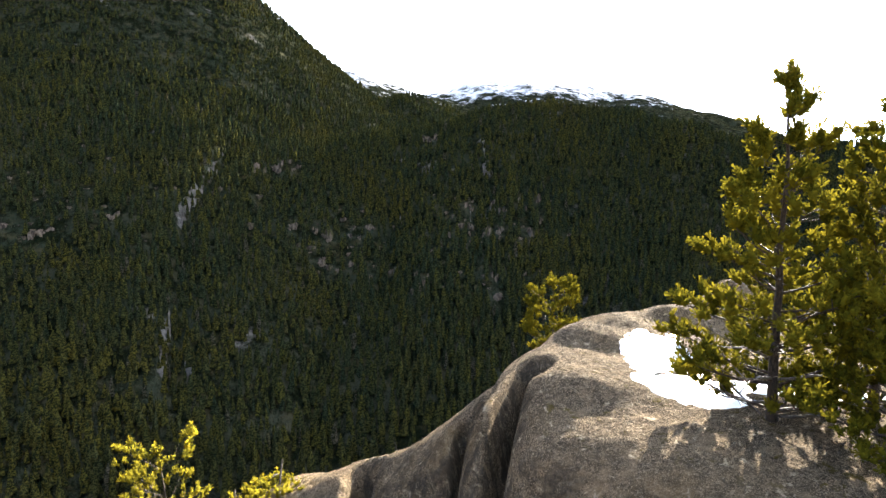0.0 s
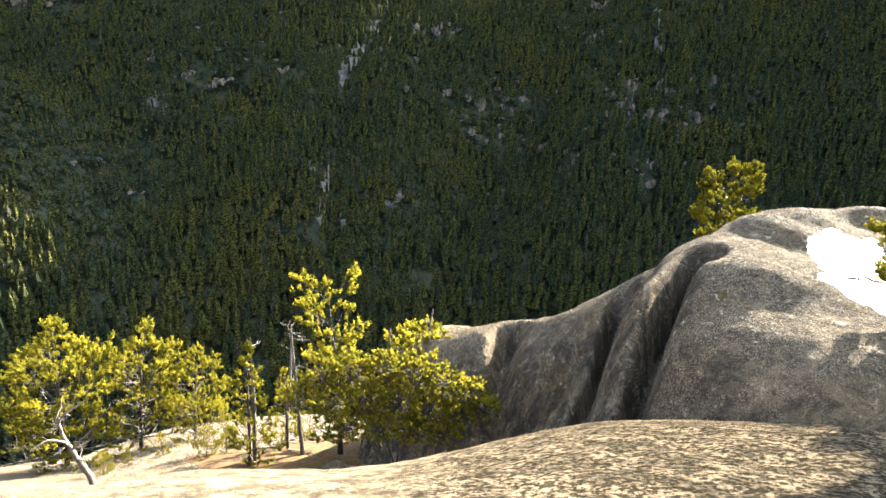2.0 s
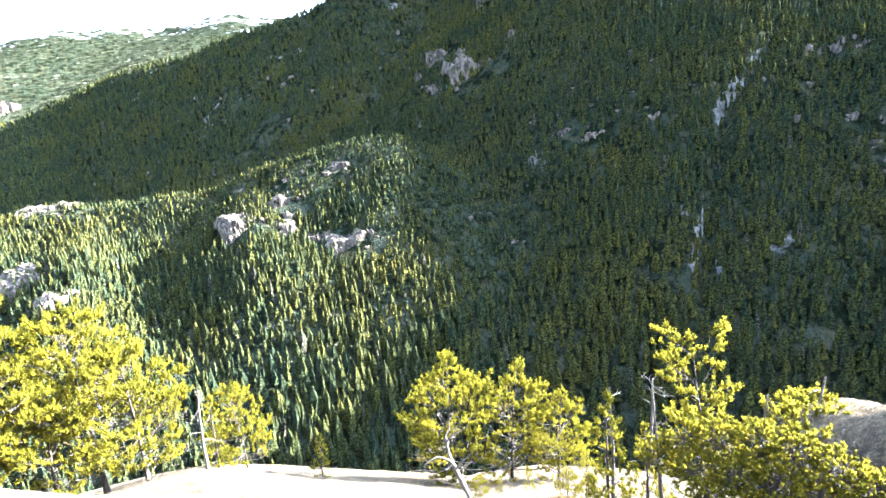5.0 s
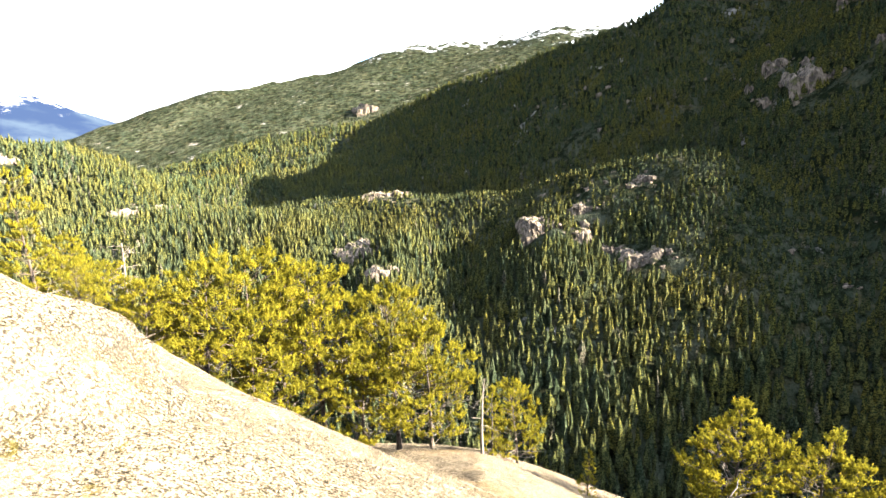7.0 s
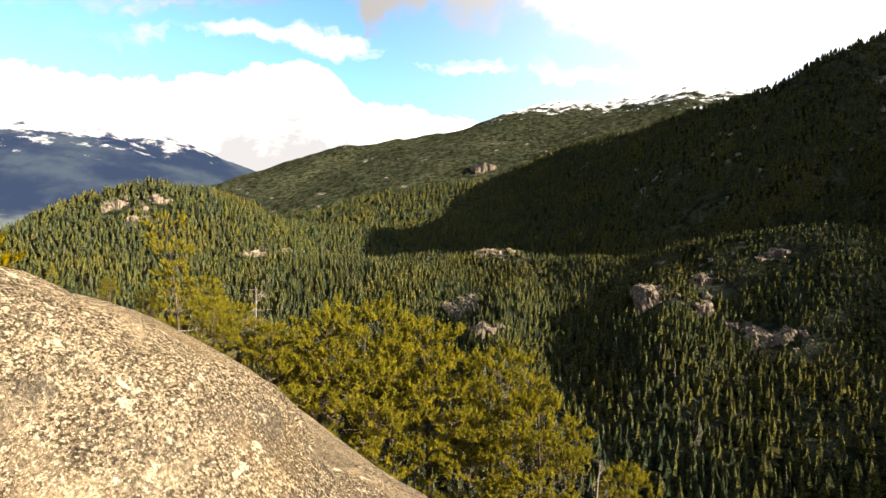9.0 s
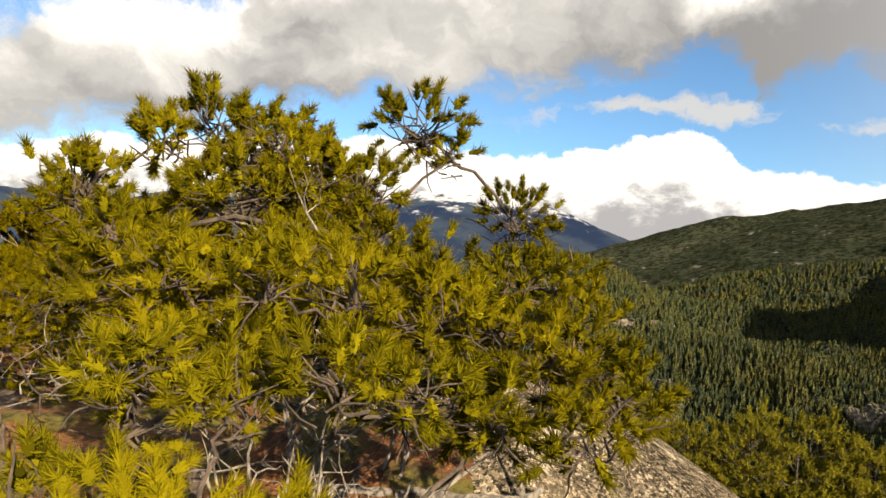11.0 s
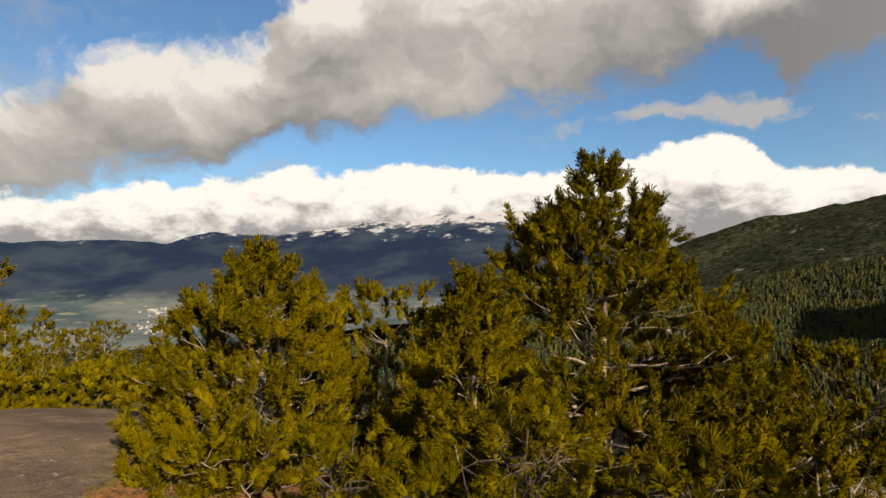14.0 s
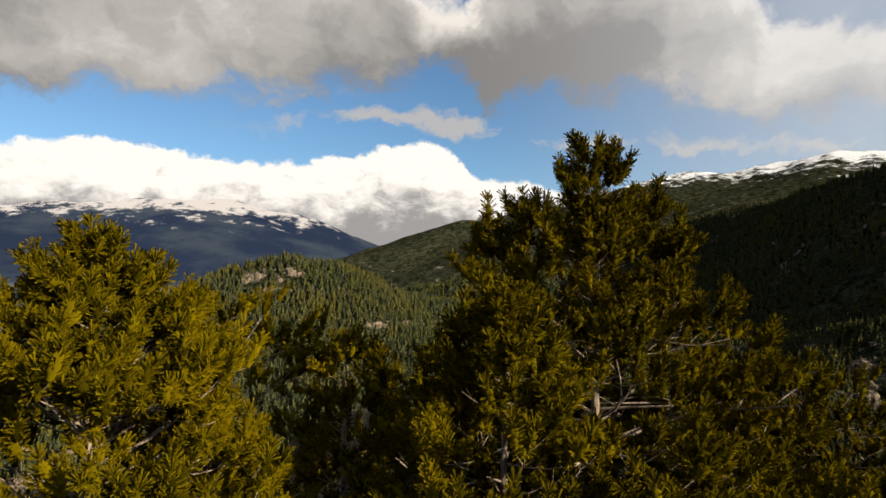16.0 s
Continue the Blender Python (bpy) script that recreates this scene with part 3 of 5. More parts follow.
def build_whaleback():
    verts, tris = grid_sheet("whaleback", -9.0, -0.4, -15.0, -6.2, 0.08, lambda x, y: near(x, y) + 0.02)
    x, y = verts[:, 0], verts[:, 1]
    f = np.hypot((x + 4.6) / 3.4, (y + 10.6) / 3.3) + 0.22 * fbm(x, y, 0.7, 4, 5.0)
    verts[:, 2] -= 0.06 * step(f, 0.9, 1.0)
    tris = tris[(f < 1.02)[tris].all(axis=1)]
    used = np.unique(tris)
    remap = np.zeros(len(verts), int)
    remap[used] = np.arange(len(used))
    ob = part("rock_whaleback", mesh_from("rock_whaleback", verts[used], remap[tris]), M_CRUST)
    tagged(ob, "low rock hump under a dark brown lichen crust", "rock")


def build_litter():
    """Beds of needle litter and moss that lie on the rock below the bushes and pines."""
    for cx, cy, rx, ry in ((-4.35, -4.0, 0.8, 0.7), (-4.9, -6.2, 1.1, 1.3), (-7.2, -8.0, 1.7, 2.0), (-5.80, -9.28, 0.6, 0.45), (-10.2, 14.0, 2.2, 1.3), (-6.3, 14.2, 2.4, 1.2), (-11.2, 16.3, 2.6, 1.5), (-8.4, 18.4, 2.6, 1.5)):
        verts, tris = grid_sheet("litter", cx - 1.5 * rx, cx + 1.5 * rx, cy - 1.5 * ry, cy + 1.5 * ry, 0.05 if cy < 0 else 0.12, near)
        x, y = verts[:, 0], verts[:, 1]
        f = np.hypot((x - cx) / rx, (y - cy) / ry) + 0.3 * fbm(x, y, 1.9, 5, 7.0) + 0.1 * fbm(x, y, 9.0, 3, 1.0)
        verts[:, 2] += 0.045 * np.clip((1.0 - f) * 4, -1, 1) + 0.02 * fbm(x, y, 6.0, 3, 2.0)
        tris = tris[(f < 1.1)[tris].all(axis=1)]
        used = np.unique(tris)
        remap = np.zeros(len(verts), int)
        remap[used] = np.arange(len(used))
        ob = part("needle_litter", mesh_from("needle_litter", verts[used], remap[tris]), M_DUFF)
        tagged(ob, "bed of rust-brown needle litter and moss on granite", "litter", kind="stuff")


def build_lichen():
    """Pale crusts of lichen on the dark hump."""
    m, n = material("pale_lichen")
    at = n.add("ShaderNodeTexCoord").outputs["Object"]
    v = n.noise(at, 30.0, 6.0, 0.7)
    finish(n, n.mix(n.ramp(v, 0.4, 0.6), (0.10, 0.08, 0.057), (0.04, 0.032, 0.024)), 0.9, v, 0.8, 0.02, 0.1)
    for cx, cy, rx, ry, turn in ((-3.99, -9.61, 0.24, 0.1, 0.4), (-4.52, -9.79, 0.26, 0.03, 0.9), (-4.70, -8.35, 0.17, 0.08, 0.5)):
        w = max(rx, ry) * 1.5
        verts, tris = grid_sheet("lichen", cx - w, cx + w, cy - w, cy + w, 0.025, near)
        x, y = verts[:, 0] - cx, verts[:, 1] - cy
        u, v2 = x * math.cos(turn) + y * math.sin(turn), -x * math.sin(turn) + y * math.cos(turn)
        v2 = v2 + 0.06 * np.sin(7 * u)
        f = np.hypot(u / rx, v2 / ry) + 0.35 * fbm(verts[:, 0], verts[:, 1], 4.0, 5, 3.0)
        verts[:, 2] += 0.03 + 0.006 * np.clip((1.0 - f) * 4, -2.5, 1)
        tris = tris[(f < 1.1)[tris].all(axis=1)]
        used = np.unique(tris)
        remap = np.zeros(len(verts), int)
        remap[used] = np.arange(len(used))
        ob = part("lichen_patch", mesh_from("lichen_patch", verts[used], remap[tris]), m)
        tagged(ob, "pale grey crust of lichen on dark rock", "lichen", kind="stuff")


PLATEAU = [(1.7, 14.3), (2.05, 11.9), (4.4, 9.8), (14.5, 6.6), (18.0, 19.0), (7.0, 21.2), (4.3, 19.0), (2.4, 16.8)]
SPINE = [(5.4, 19.3, -4.5), (3.4, 17.6, -5.3), (1.5, 18.0, -6.35), (-0.9, 19.0, -8.5), (-2.6, 20.0, -9.4), (-4.2, 20.8, -10.3)]


def outcrop(x, y):
    """Height of the neighbouring granite dome."""
    x, y = x + 0.8, y + 1.4
    inside = np.full(x.shape, -1e9)
    pts = PLATEAU
    for (ax, ay), (bx, by) in zip(pts, pts[1:] + pts[:1]):
        ln = math.hypot(bx - ax, by - ay)
        inside = np.maximum(inside, ((x - ax) * (by - ay) - (y - ay) * (bx - ax)) / ln)
    d = np.maximum(inside + 0.75, 0.0)

    def fall(d, r):
        return np.where(d < 0.93 * r, r - np.sqrt(np.maximum(r * r - d * d, 0)), 0.6324 * r + 2.5 * (d - 0.93 * r))

    h = -4.85 + 0.02 * (y - 15) - fall(d, 1.7)
    ds, zs = along(x, y, SPINE)
    h = smax(h, zs - fall(ds, 2.3), 0.5)

    def bump(cx, cy, rx, ry, up, turn=0.0):
        c, s = math.cos(turn), math.sin(turn)
        u, v = ((x - cx) * c + (y - cy) * s) / rx, (-(x - cx) * s + (y - cy) * c) / ry
        return up * np.exp(-((u * u + v * v) ** 1.6))

    h += bump(3.2, 13.4, 1.2, 0.7, 0.38, -0.4) + bump(4.3, 17.6, 1.35, 0.8, 0.36, -0.5) + bump(6.3, 17.0, 1.1, 0.4, 0.3, -0.75) + bump(8.0, 20.3, 1.9, 0.6, 0.45, 0.2) + bump(10.2, 21.0, 1.3, 1.2, 1.3)
    h -= bump(5.9, 16.2, 1.5, 1.9, 0.18)
    for pts, w, deep in (([(2.4, 15.6, 0), (1.6, 14.2, 0), (0.6, 11.0, 0)], 0.26, 2.3), ([(0.9, 17.2, 0), (0.4, 15.0, 0), (-0.3, 12.0, 0)], 0.26, 1.9), ([(-2.2, 19.6, 0), (-2.2, 16.5, 0), (-2.4, 14.0, 0)], 0.4, 1.6)):
        g, _ = along(x, y, pts)
        h -= deep * np.exp(-((g / w) ** 2))
    h += 0.18 * fbm(x, y, 0.45, 4, 4.0) + 0.06 * fbm(x, y, 1.6, 4, 8.0) + 0.03 * fbm(x, y, 5.0, 2, 3.0)
    return np.maximum(h + 0.4, -17.0)


def build_outcrop():
    verts, tris = grid_sheet("outcrop", -8, 16, 6.5, 23.5, 0.095, outcrop)
    deep = outcrop(verts[:, 0], verts[:, 1]) - near(verts[:, 0], verts[:, 1]) > -0.8
    tris = tris[deep[tris].any(axis=1)]
    ob = part("granite_dome", mesh_from("granite_dome", verts, tris), M_DOME)
    tagged(ob, "rounded grey granite dome with dark grooves beside the summit", "rock")


def build_snow():
    """Crust of old snow and ice in the pan on the dome."""
    verts, tris = grid_sheet("snow", -8 + 92 * 0.095, 11.2, 6.5 + 38 * 0.095, 19.6, 0.095, outcrop)
    x, y = verts[:, 0] + 0.8, verts[:, 1] + 1.4

    def blob(cx, cy, rx, ry, turn=0.0):
        c, s = math.cos(turn), math.sin(turn)
        return np.hypot(((x - cx) * c + (y - cy) * s) / rx, (-(x - cx) * s + (y - cy) * c) / ry)

    f = np.minimum.reduce([blob(5.7, 15.6, 0.85, 2.6, -0.25), blob(5.3, 13.2, 1.0, 0.75, -0.3), blob(7.4, 13.6, 1.7, 0.5, -0.3)])
    f += 0.5 * fbm(x, y, 1.1, 5, 2.0) + 0.3 * fbm(x, y, 3.5, 4, 6.0)
    verts[:, 2] += 0.06 * np.clip((1.0 - f) * 3.0, -1.0, 1.0)
    keep = f < 2.2
    tris = tris[keep[tris].all(axis=1)]
    used = np.unique(tris)
    remap = np.zeros(len(verts), int)
    remap[used] = np.arange(len(used))
    ob = part("snow_patch", mesh_from("snow_patch", verts[used], remap[tris]), M_SNOW)
    tagged(ob, "glaring crust of old snow and ice in a rock hollow", "snow", kind="stuff")


# ---- far woods ----
def spots(az, el):
    """Where the lines of sight at these bearings and elevation angles, from the summit, first meet the country."""
    way_out = np.arange(420.0, 3200.0, 6.0)
    az, el = np.radians(np.asarray(az, float))[:, None], np.radians(np.asarray(el, float))[:, None]
    x, y, z = -way_out * np.sin(az), way_out * np.cos(az), way_out * np.tan(el)
    d = way_out[np.argmax(land(x, y) > z, axis=1)]
    return np.stack([-d * np.sin(az[:, 0]), d * np.cos(az[:, 0]), d * np.tan(el[:, 0])], 1)


def scatter_rocks():
    """Centres and sizes of the small bare outcrops in the woods: bands of them on the shaded wall, a few elsewhere."""
    rng = np.random.default_rng(23)
    rows = []
    # bearing, spread, elevation angle, spread, how many, half width, half height
    for az, da, el, de, many, w, h in ((10, 4.5, -3.5, 1.4, 34, 4.0, 5.0), (8, 3.0, -6.5, 1.3, 26, 3.5, 4.0), (-6, 4.0, -2.6, 1.5, 44, 3.5, 6.0), (-3, 4.5, -7.5, 1.6, 30, 3.0, 4.0), (14.5, 1.5, 2.0, 0.5, 12, 4.0, 8.0), (0.3, 0.8, 4.7, 0.5, 8, 3.5, 8.0),
                                      (33, 2.5, -3.0, 0.6, 10, 5.0, 3.5), (28, 6.0, -1.5, 2.0, 22, 4.0, 3.0), (26, 8.0, 1.5, 1.5, 16, 4.0, 3.0), (40, 6.0, -8.0, 3.0, 10, 3.0, 2.5), (56, 2.0, -4.6, 1.0, 16, 5.0, 3.5), (61, 3.0, -6.0, 1.2, 16, 5.0, 3.5), (79, 2.0, -5.0, 0.5, 10, 8.0, 2.5),
                                      (55, 1.6, -11.0, 0.9, 14, 5.0, 4.0), (100, 2.5, -5.0, 0.5, 12, 8.0, 3.5), (111, 2.0, -1.0, 0.8, 16, 6.0, 6.0), (46, 5.0, 4.0, 2.5, 16, 6.0, 8.0), (60, 5.0, 3.0, 2.0, 12, 6.0, 6.0)):
        for _ in range(many):
            k = rng.lognormal(0, 0.35)
            rows.append((rng.normal(az, da * 0.75), rng.normal(el, de * 0.75), w * k * rng.uniform(0.3, 0.9), h * k * rng.uniform(0.5, 1.1)))
    rows = np.array(rows)
    return np.concatenate([spots(rows[:, 0], rows[:, 1]), rows], 1)


ROCKS = scatter_rocks()
CLIFFS = [  # bearing and elevation angle from the summit, half width, half height, turn
    (64.6, -8.8, 24, 13, 14), (62.4, -9.3, 20, 9, -5), (60.6, -7.0, 24, 9, 0), (57.6, -10.6, 26, 10, 0), (54.8, -11.4, 30, 12, 5), (54.9, -4.2, 26, 6, 0),
    (81.5, -10.7, 24, 17, 24), (79.9, -12.4, 16, 8, 10), (101.2, -5.2, 26, 8, 10), (98.6, -4.9, 22, 6, -10), (112.4, -1.0, 24, 15, 12), (109.6, -0.6, 24, 16, -8), (111.0, -2.0, 22, 11, 5), (79.3, -4.9, 34, 6, 0),
    (42.0, 3.2, 40, 32, 10), (45.3, 4.9, 28, 18, 0), (40.2, 9.5, 34, 22, 0), (52.0, 2.0, 22, 9, 0), (34.4, -2.9, 14, 6, 0), (31.8, -3.3, 16, 6, 0), (39.5, -12.7, 10, 4, 0), (80.4, 2.7, 40, 34, 20)]


def build_woods():
    rng = np.random.default_rng(4)
    azs = np.arange(-46, 180, 0.25)
    rr = np.geomspace(40, 4900, 420)
    a = np.radians(azs)
    hx, hy = -np.outer(rr, np.sin(a)), np.outer(rr, np.cos(a))
    el = np.arctan2(land(hx, hy), np.hypot(hx, hy))
    skyline = np.maximum.accumulate(el, axis=0)
    places = []
    d = 150.0
    while d < 2450:
        s = 6.6 * max(1.0, d / 950.0) ** 0.9
        n = int(radians(226) * d / s)
        az = -46 + 226 * (np.arange(n) + rng.uniform(-0.5, 0.5, n)) / n
        r = d + rng.uniform(-0.5, 0.5, n) * s
        places.append(np.stack([az, r, np.full(n, s)], 1))
        d += s
    p = np.concatenate(places)
    x, y = -p[:, 1] * np.sin(np.radians(p[:, 0])), p[:, 1] * np.cos(np.radians(p[:, 0]))
    z = land(x, y)
    ia = np.clip(((p[:, 0] + 46) / 0.25).astype(int), 0, len(azs) - 1)
    ir = np.clip(np.searchsorted(rr, p[:, 1]) - 2, 0, len(rr) - 1)
    seen = np.arctan2(z + 24, p[:, 1]) > skyline[ir, ia] - 0.002
    x, y, z, p = x[seen], y[seen], z[seen], p[seen]
    grove = fbm(x, y, 0.009, 4, 6.0)
    tall = (16 + 9 * rng.random(len(x)) ** 1.6 + 7 * grove) * rng.uniform(0.62, 1.08, len(x))
    # stunted and open on the rocky crests, tallest down in the valley
    top, _ = along(x, y, CRESTS[4][0])
    poor = 1 - step(top, 60, 170)
    tall *= 1 - 0.42 * poor
    tall *= np.interp(z, [-330, -200, 0, 350], [1.15, 1.0, 0.85, 0.62])
    low = step(-z, 110, 230) * (p[:, 1] < 1500)
    tall *= 1 + 0.10 * low
    thin = fbm(x, y, 0.006, 5, 12.0) + 0.12 * poor * (fbm(x, y, 0.03, 3, 5.0) > 0.0)
    slope = np.hypot(land(x + 6, y) - z, land(x, y + 6) - z) / 6
    keep = (thin + rng.uniform(-0.25, 0.25, len(x)) < np.where(p[:, 1] < 1100, 0.75, 0.42)) & (slope < 1.6 + rng.uniform(-0.3, 0.3, len(x)))
    keep &= ~((p[:, 1] > 2600) & ((z < -200) | (z > 470) | (p[:, 0] > 108)))
    keep &= rng.random(len(x)) > 0.30 * low
    bare = [tuple(r) for r in ROCKS]
    for (az, e, w, h, _turn), (cx, cy, cz) in zip(CLIFFS, spots([c[0] for c in CLIFFS], [c[1] for c in CLIFFS])):
        bare.append((cx, cy, cz, az, e, w * 0.9, h * 0.9))
    for rx, ry, _z, az, _el, w, h in bare:
        out = np.array([-math.sin(radians(az)), math.cos(radians(az))])
        u, v = (x - rx) * out[1] - (y - ry) * out[0], (x - rx) * out[0] + (y - ry) * out[1]
        keep &= ~((np.abs(u) < w * 1.1 + 1.5) & (v < 3) & (v > -14 - h))
    x, y, z, tall, s = x[keep], y[keep], z[keep], tall[keep], p[keep, 2]
    tall *= np.clip((s / 6.6) ** 0.35, 1, 1.3)
    wide = (1.0 + 0.13 * tall) * rng.uniform(0.7, 1.3, len(x)) * (s / 6.6) ** 0.5
    n = len(x)
    th0 = rng.uniform(0, 6.28, (n, 1))
    sides = 4
    j = np.arange(sides)
    lean = rng.normal(0, 0.025, (n, 2)) * tall[:, None]
    body = rng.uniform(0.5, 0.8, n)
    rings = []
    for share, rad, twist in ((0.10, 1.0, 0.0), (0.56, body, 0.8)):
        th = th0 + twist + j * 2 * np.pi / sides
        r = (wide * rad)[:, None] * rng.uniform(0.6, 1.3, (n, sides))
        up = tall[:, None] * (share + rng.uniform(-0.06, 0.06, (n, sides)))
        rings.append(np.stack([x[:, None] + r * np.cos(th) + lean[:, :1] * share, y[:, None] + r * np.sin(th) + lean[:, 1:] * share, z[:, None] + up], -1))
    tip = np.stack([x + lean[:, 0], y + lean[:, 1], z + tall], -1)[:, None]
    verts = np.concatenate([*rings, tip], 1).reshape(-1, 3)
    base = np.arange(n)[:, None] * (2 * sides + 1)
    k = (j + 1) % sides
    faces = [np.stack([base + j, base + k, base + sides + k], -1), np.stack([base + j, base + sides + k, base + sides + j], -1)]
    faces.append(np.stack([base + sides + j, base + sides + k, np.broadcast_to(base + 2 * sides, (n, sides))], -1))
    tris = np.concatenate([f.reshape(-1, 3) for f in faces])
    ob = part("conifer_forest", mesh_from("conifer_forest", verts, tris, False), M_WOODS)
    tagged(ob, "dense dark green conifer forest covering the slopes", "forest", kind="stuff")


# ---- pines ----
class Soup:
    """Collects tubes or needle shoots into one mesh."""

    def __init__(self):
        self.v, self.t, self.n = [], [], 0

    def add(self, v, t):
        self.v.append(v)
        self.t.append(t + self.n)
        self.n += len(v)

    def tube(self, pts, radii, sides=6):
        pts, radii = np.asarray(pts, float), np.asarray(radii, float)
        tan = np.gradient(pts, axis=0)
        tan /= np.linalg.norm(tan, axis=1, keepdims=True) + 1e-9
        ref = np.array([0.31, 0.22, 0.92]) if abs(tan[0][2]) < 0.8 else np.array([0.95, 0.3, 0.05])
        u = np.cross(tan, ref)
        u /= np.linalg.norm(u, axis=1, keepdims=True) + 1e-9
        w = np.cross(tan, u)
        th = np.arange(sides) * 2 * np.pi / sides
        ring = pts[:, None] + radii[:, None, None] * (u[:, None] * np.cos(th)[None, :, None] + w[:, None] * np.sin(th)[None, :, None])
        k = len(pts)
        i, j = np.meshgrid(np.arange(k - 1), np.arange(sides), indexing="ij")
        a, b = i * sides + j, i * sides + (j + 1) % sides
        t = np.concatenate([np.stack([a, b, b + sides], -1).reshape(-1, 3), np.stack([a, b + sides, a + sides], -1).reshape(-1, 3)])
        self.add(ring.reshape(-1, 3), t)

    def shoots(self, rng, at, way, length, count, width, stem, needle, blunt=False, core=0.0):
        """Bottle-brush shoots: needles stand out all round a short stem and point forwards."""
        at, way = np.asarray(at, float), np.asarray(way, float)
        way = way / (np.linalg.norm(way, axis=1, keepdims=True) + 1e-9)
        m = len(at)
        length = np.broadcast_to(np.asarray(length, float).reshape(-1, 1), (m, 1))
        ref = rng.normal(size=(m, 3))
        u = np.cross(way, ref)
        u /= np.linalg.norm(u, axis=1, keepdims=True) + 1e-9
        w = np.cross(way, u)
        th = rng.uniform(0, 2 * np.pi, (m, count))
        s = rng.uniform(0, 1, (m, count)) ** 0.8
        spread = rng.uniform(0.55, 1.5, (m, count)) * (1.25 - 0.66 * s)
        side = u[:, None] * np.cos(th)[..., None] + w[:, None] * np.sin(th)[..., None]
        root = at[:, None] + way[:, None] * ((s - 0.35) * length * stem)[..., None]
        d = way[:, None] * np.cos(spread)[..., None] + side * np.sin(spread)[..., None]
        d[..., 2] += 0.12
        ln = needle * (length / length.mean())[..., None] ** 0.5 * rng.uniform(0.7, 1.1, (m, count, 1))
        across = np.cross(d, side + 0.7 * rng.normal(size=(m, count, 3)))
        across /= np.linalg.norm(across, axis=-1, keepdims=True) + 1e-9
        hw = (width * length / length.mean())[..., None]
        if core:
            k = np.arange(5) * 2 * np.pi / 5
            ring = u[:, None] * np.cos(k)[None, :, None] + w[:, None] * np.sin(k)[None, :, None]
            body = [at[:, None] + way[:, None] * (q * length)[..., None] + ring * (rad * core) for q, rad in ((-0.38, 0.5), (0.0, 1.0), (0.36, 0.9))]
            body.append((at + way * 0.52 * length)[:, None])
            v = np.concatenate(body, 1)
            j = np.arange(5)
            j1 = (j + 1) % 5
            cap = [np.stack([j + o, j1 + o, j1 + o + 5], -1) for o in (0, 5)] + [np.stack([j + o, j1 + o + 5, j + o + 5], -1) for o in (0, 5)] + [np.stack([j + 10, j1 + 10, np.full(5, 15)], -1)]
            t = np.concatenate(cap)[None] + (np.arange(m) * 16)[:, None, None]
            self.add(v.reshape(-1, 3), t.reshape(-1, 3))
        tip = root + d * ln
        a, b, c = (tip - across * hw, tip + across * hw, root) if blunt else (root - across * hw, root + across * hw, tip)
        v = np.stack([a, b, c], 2).reshape(-1, 3)
        self.add(v, np.arange(len(v)).reshape(-1, 3))

    def mesh(self, name, smooth=True):
        return mesh_from(name, np.concatenate(self.v), np.concatenate(self.t), smooth)


def bend(rng, start, way, length, n, wander, lift):
    """A crooked line of n points."""
    pts, p, d = [np.array(start, float)], np.array(start, float), np.array(way, float)
    d /= np.linalg.norm(d)
    for _ in range(n - 1):
        d = d + rng.normal(0, wander, 3) + np.array([0, 0, lift])
        d /= np.linalg.norm(d)
        p = p + d * length / (n - 1)
        pts.append(p.copy())
    return np.array(pts)


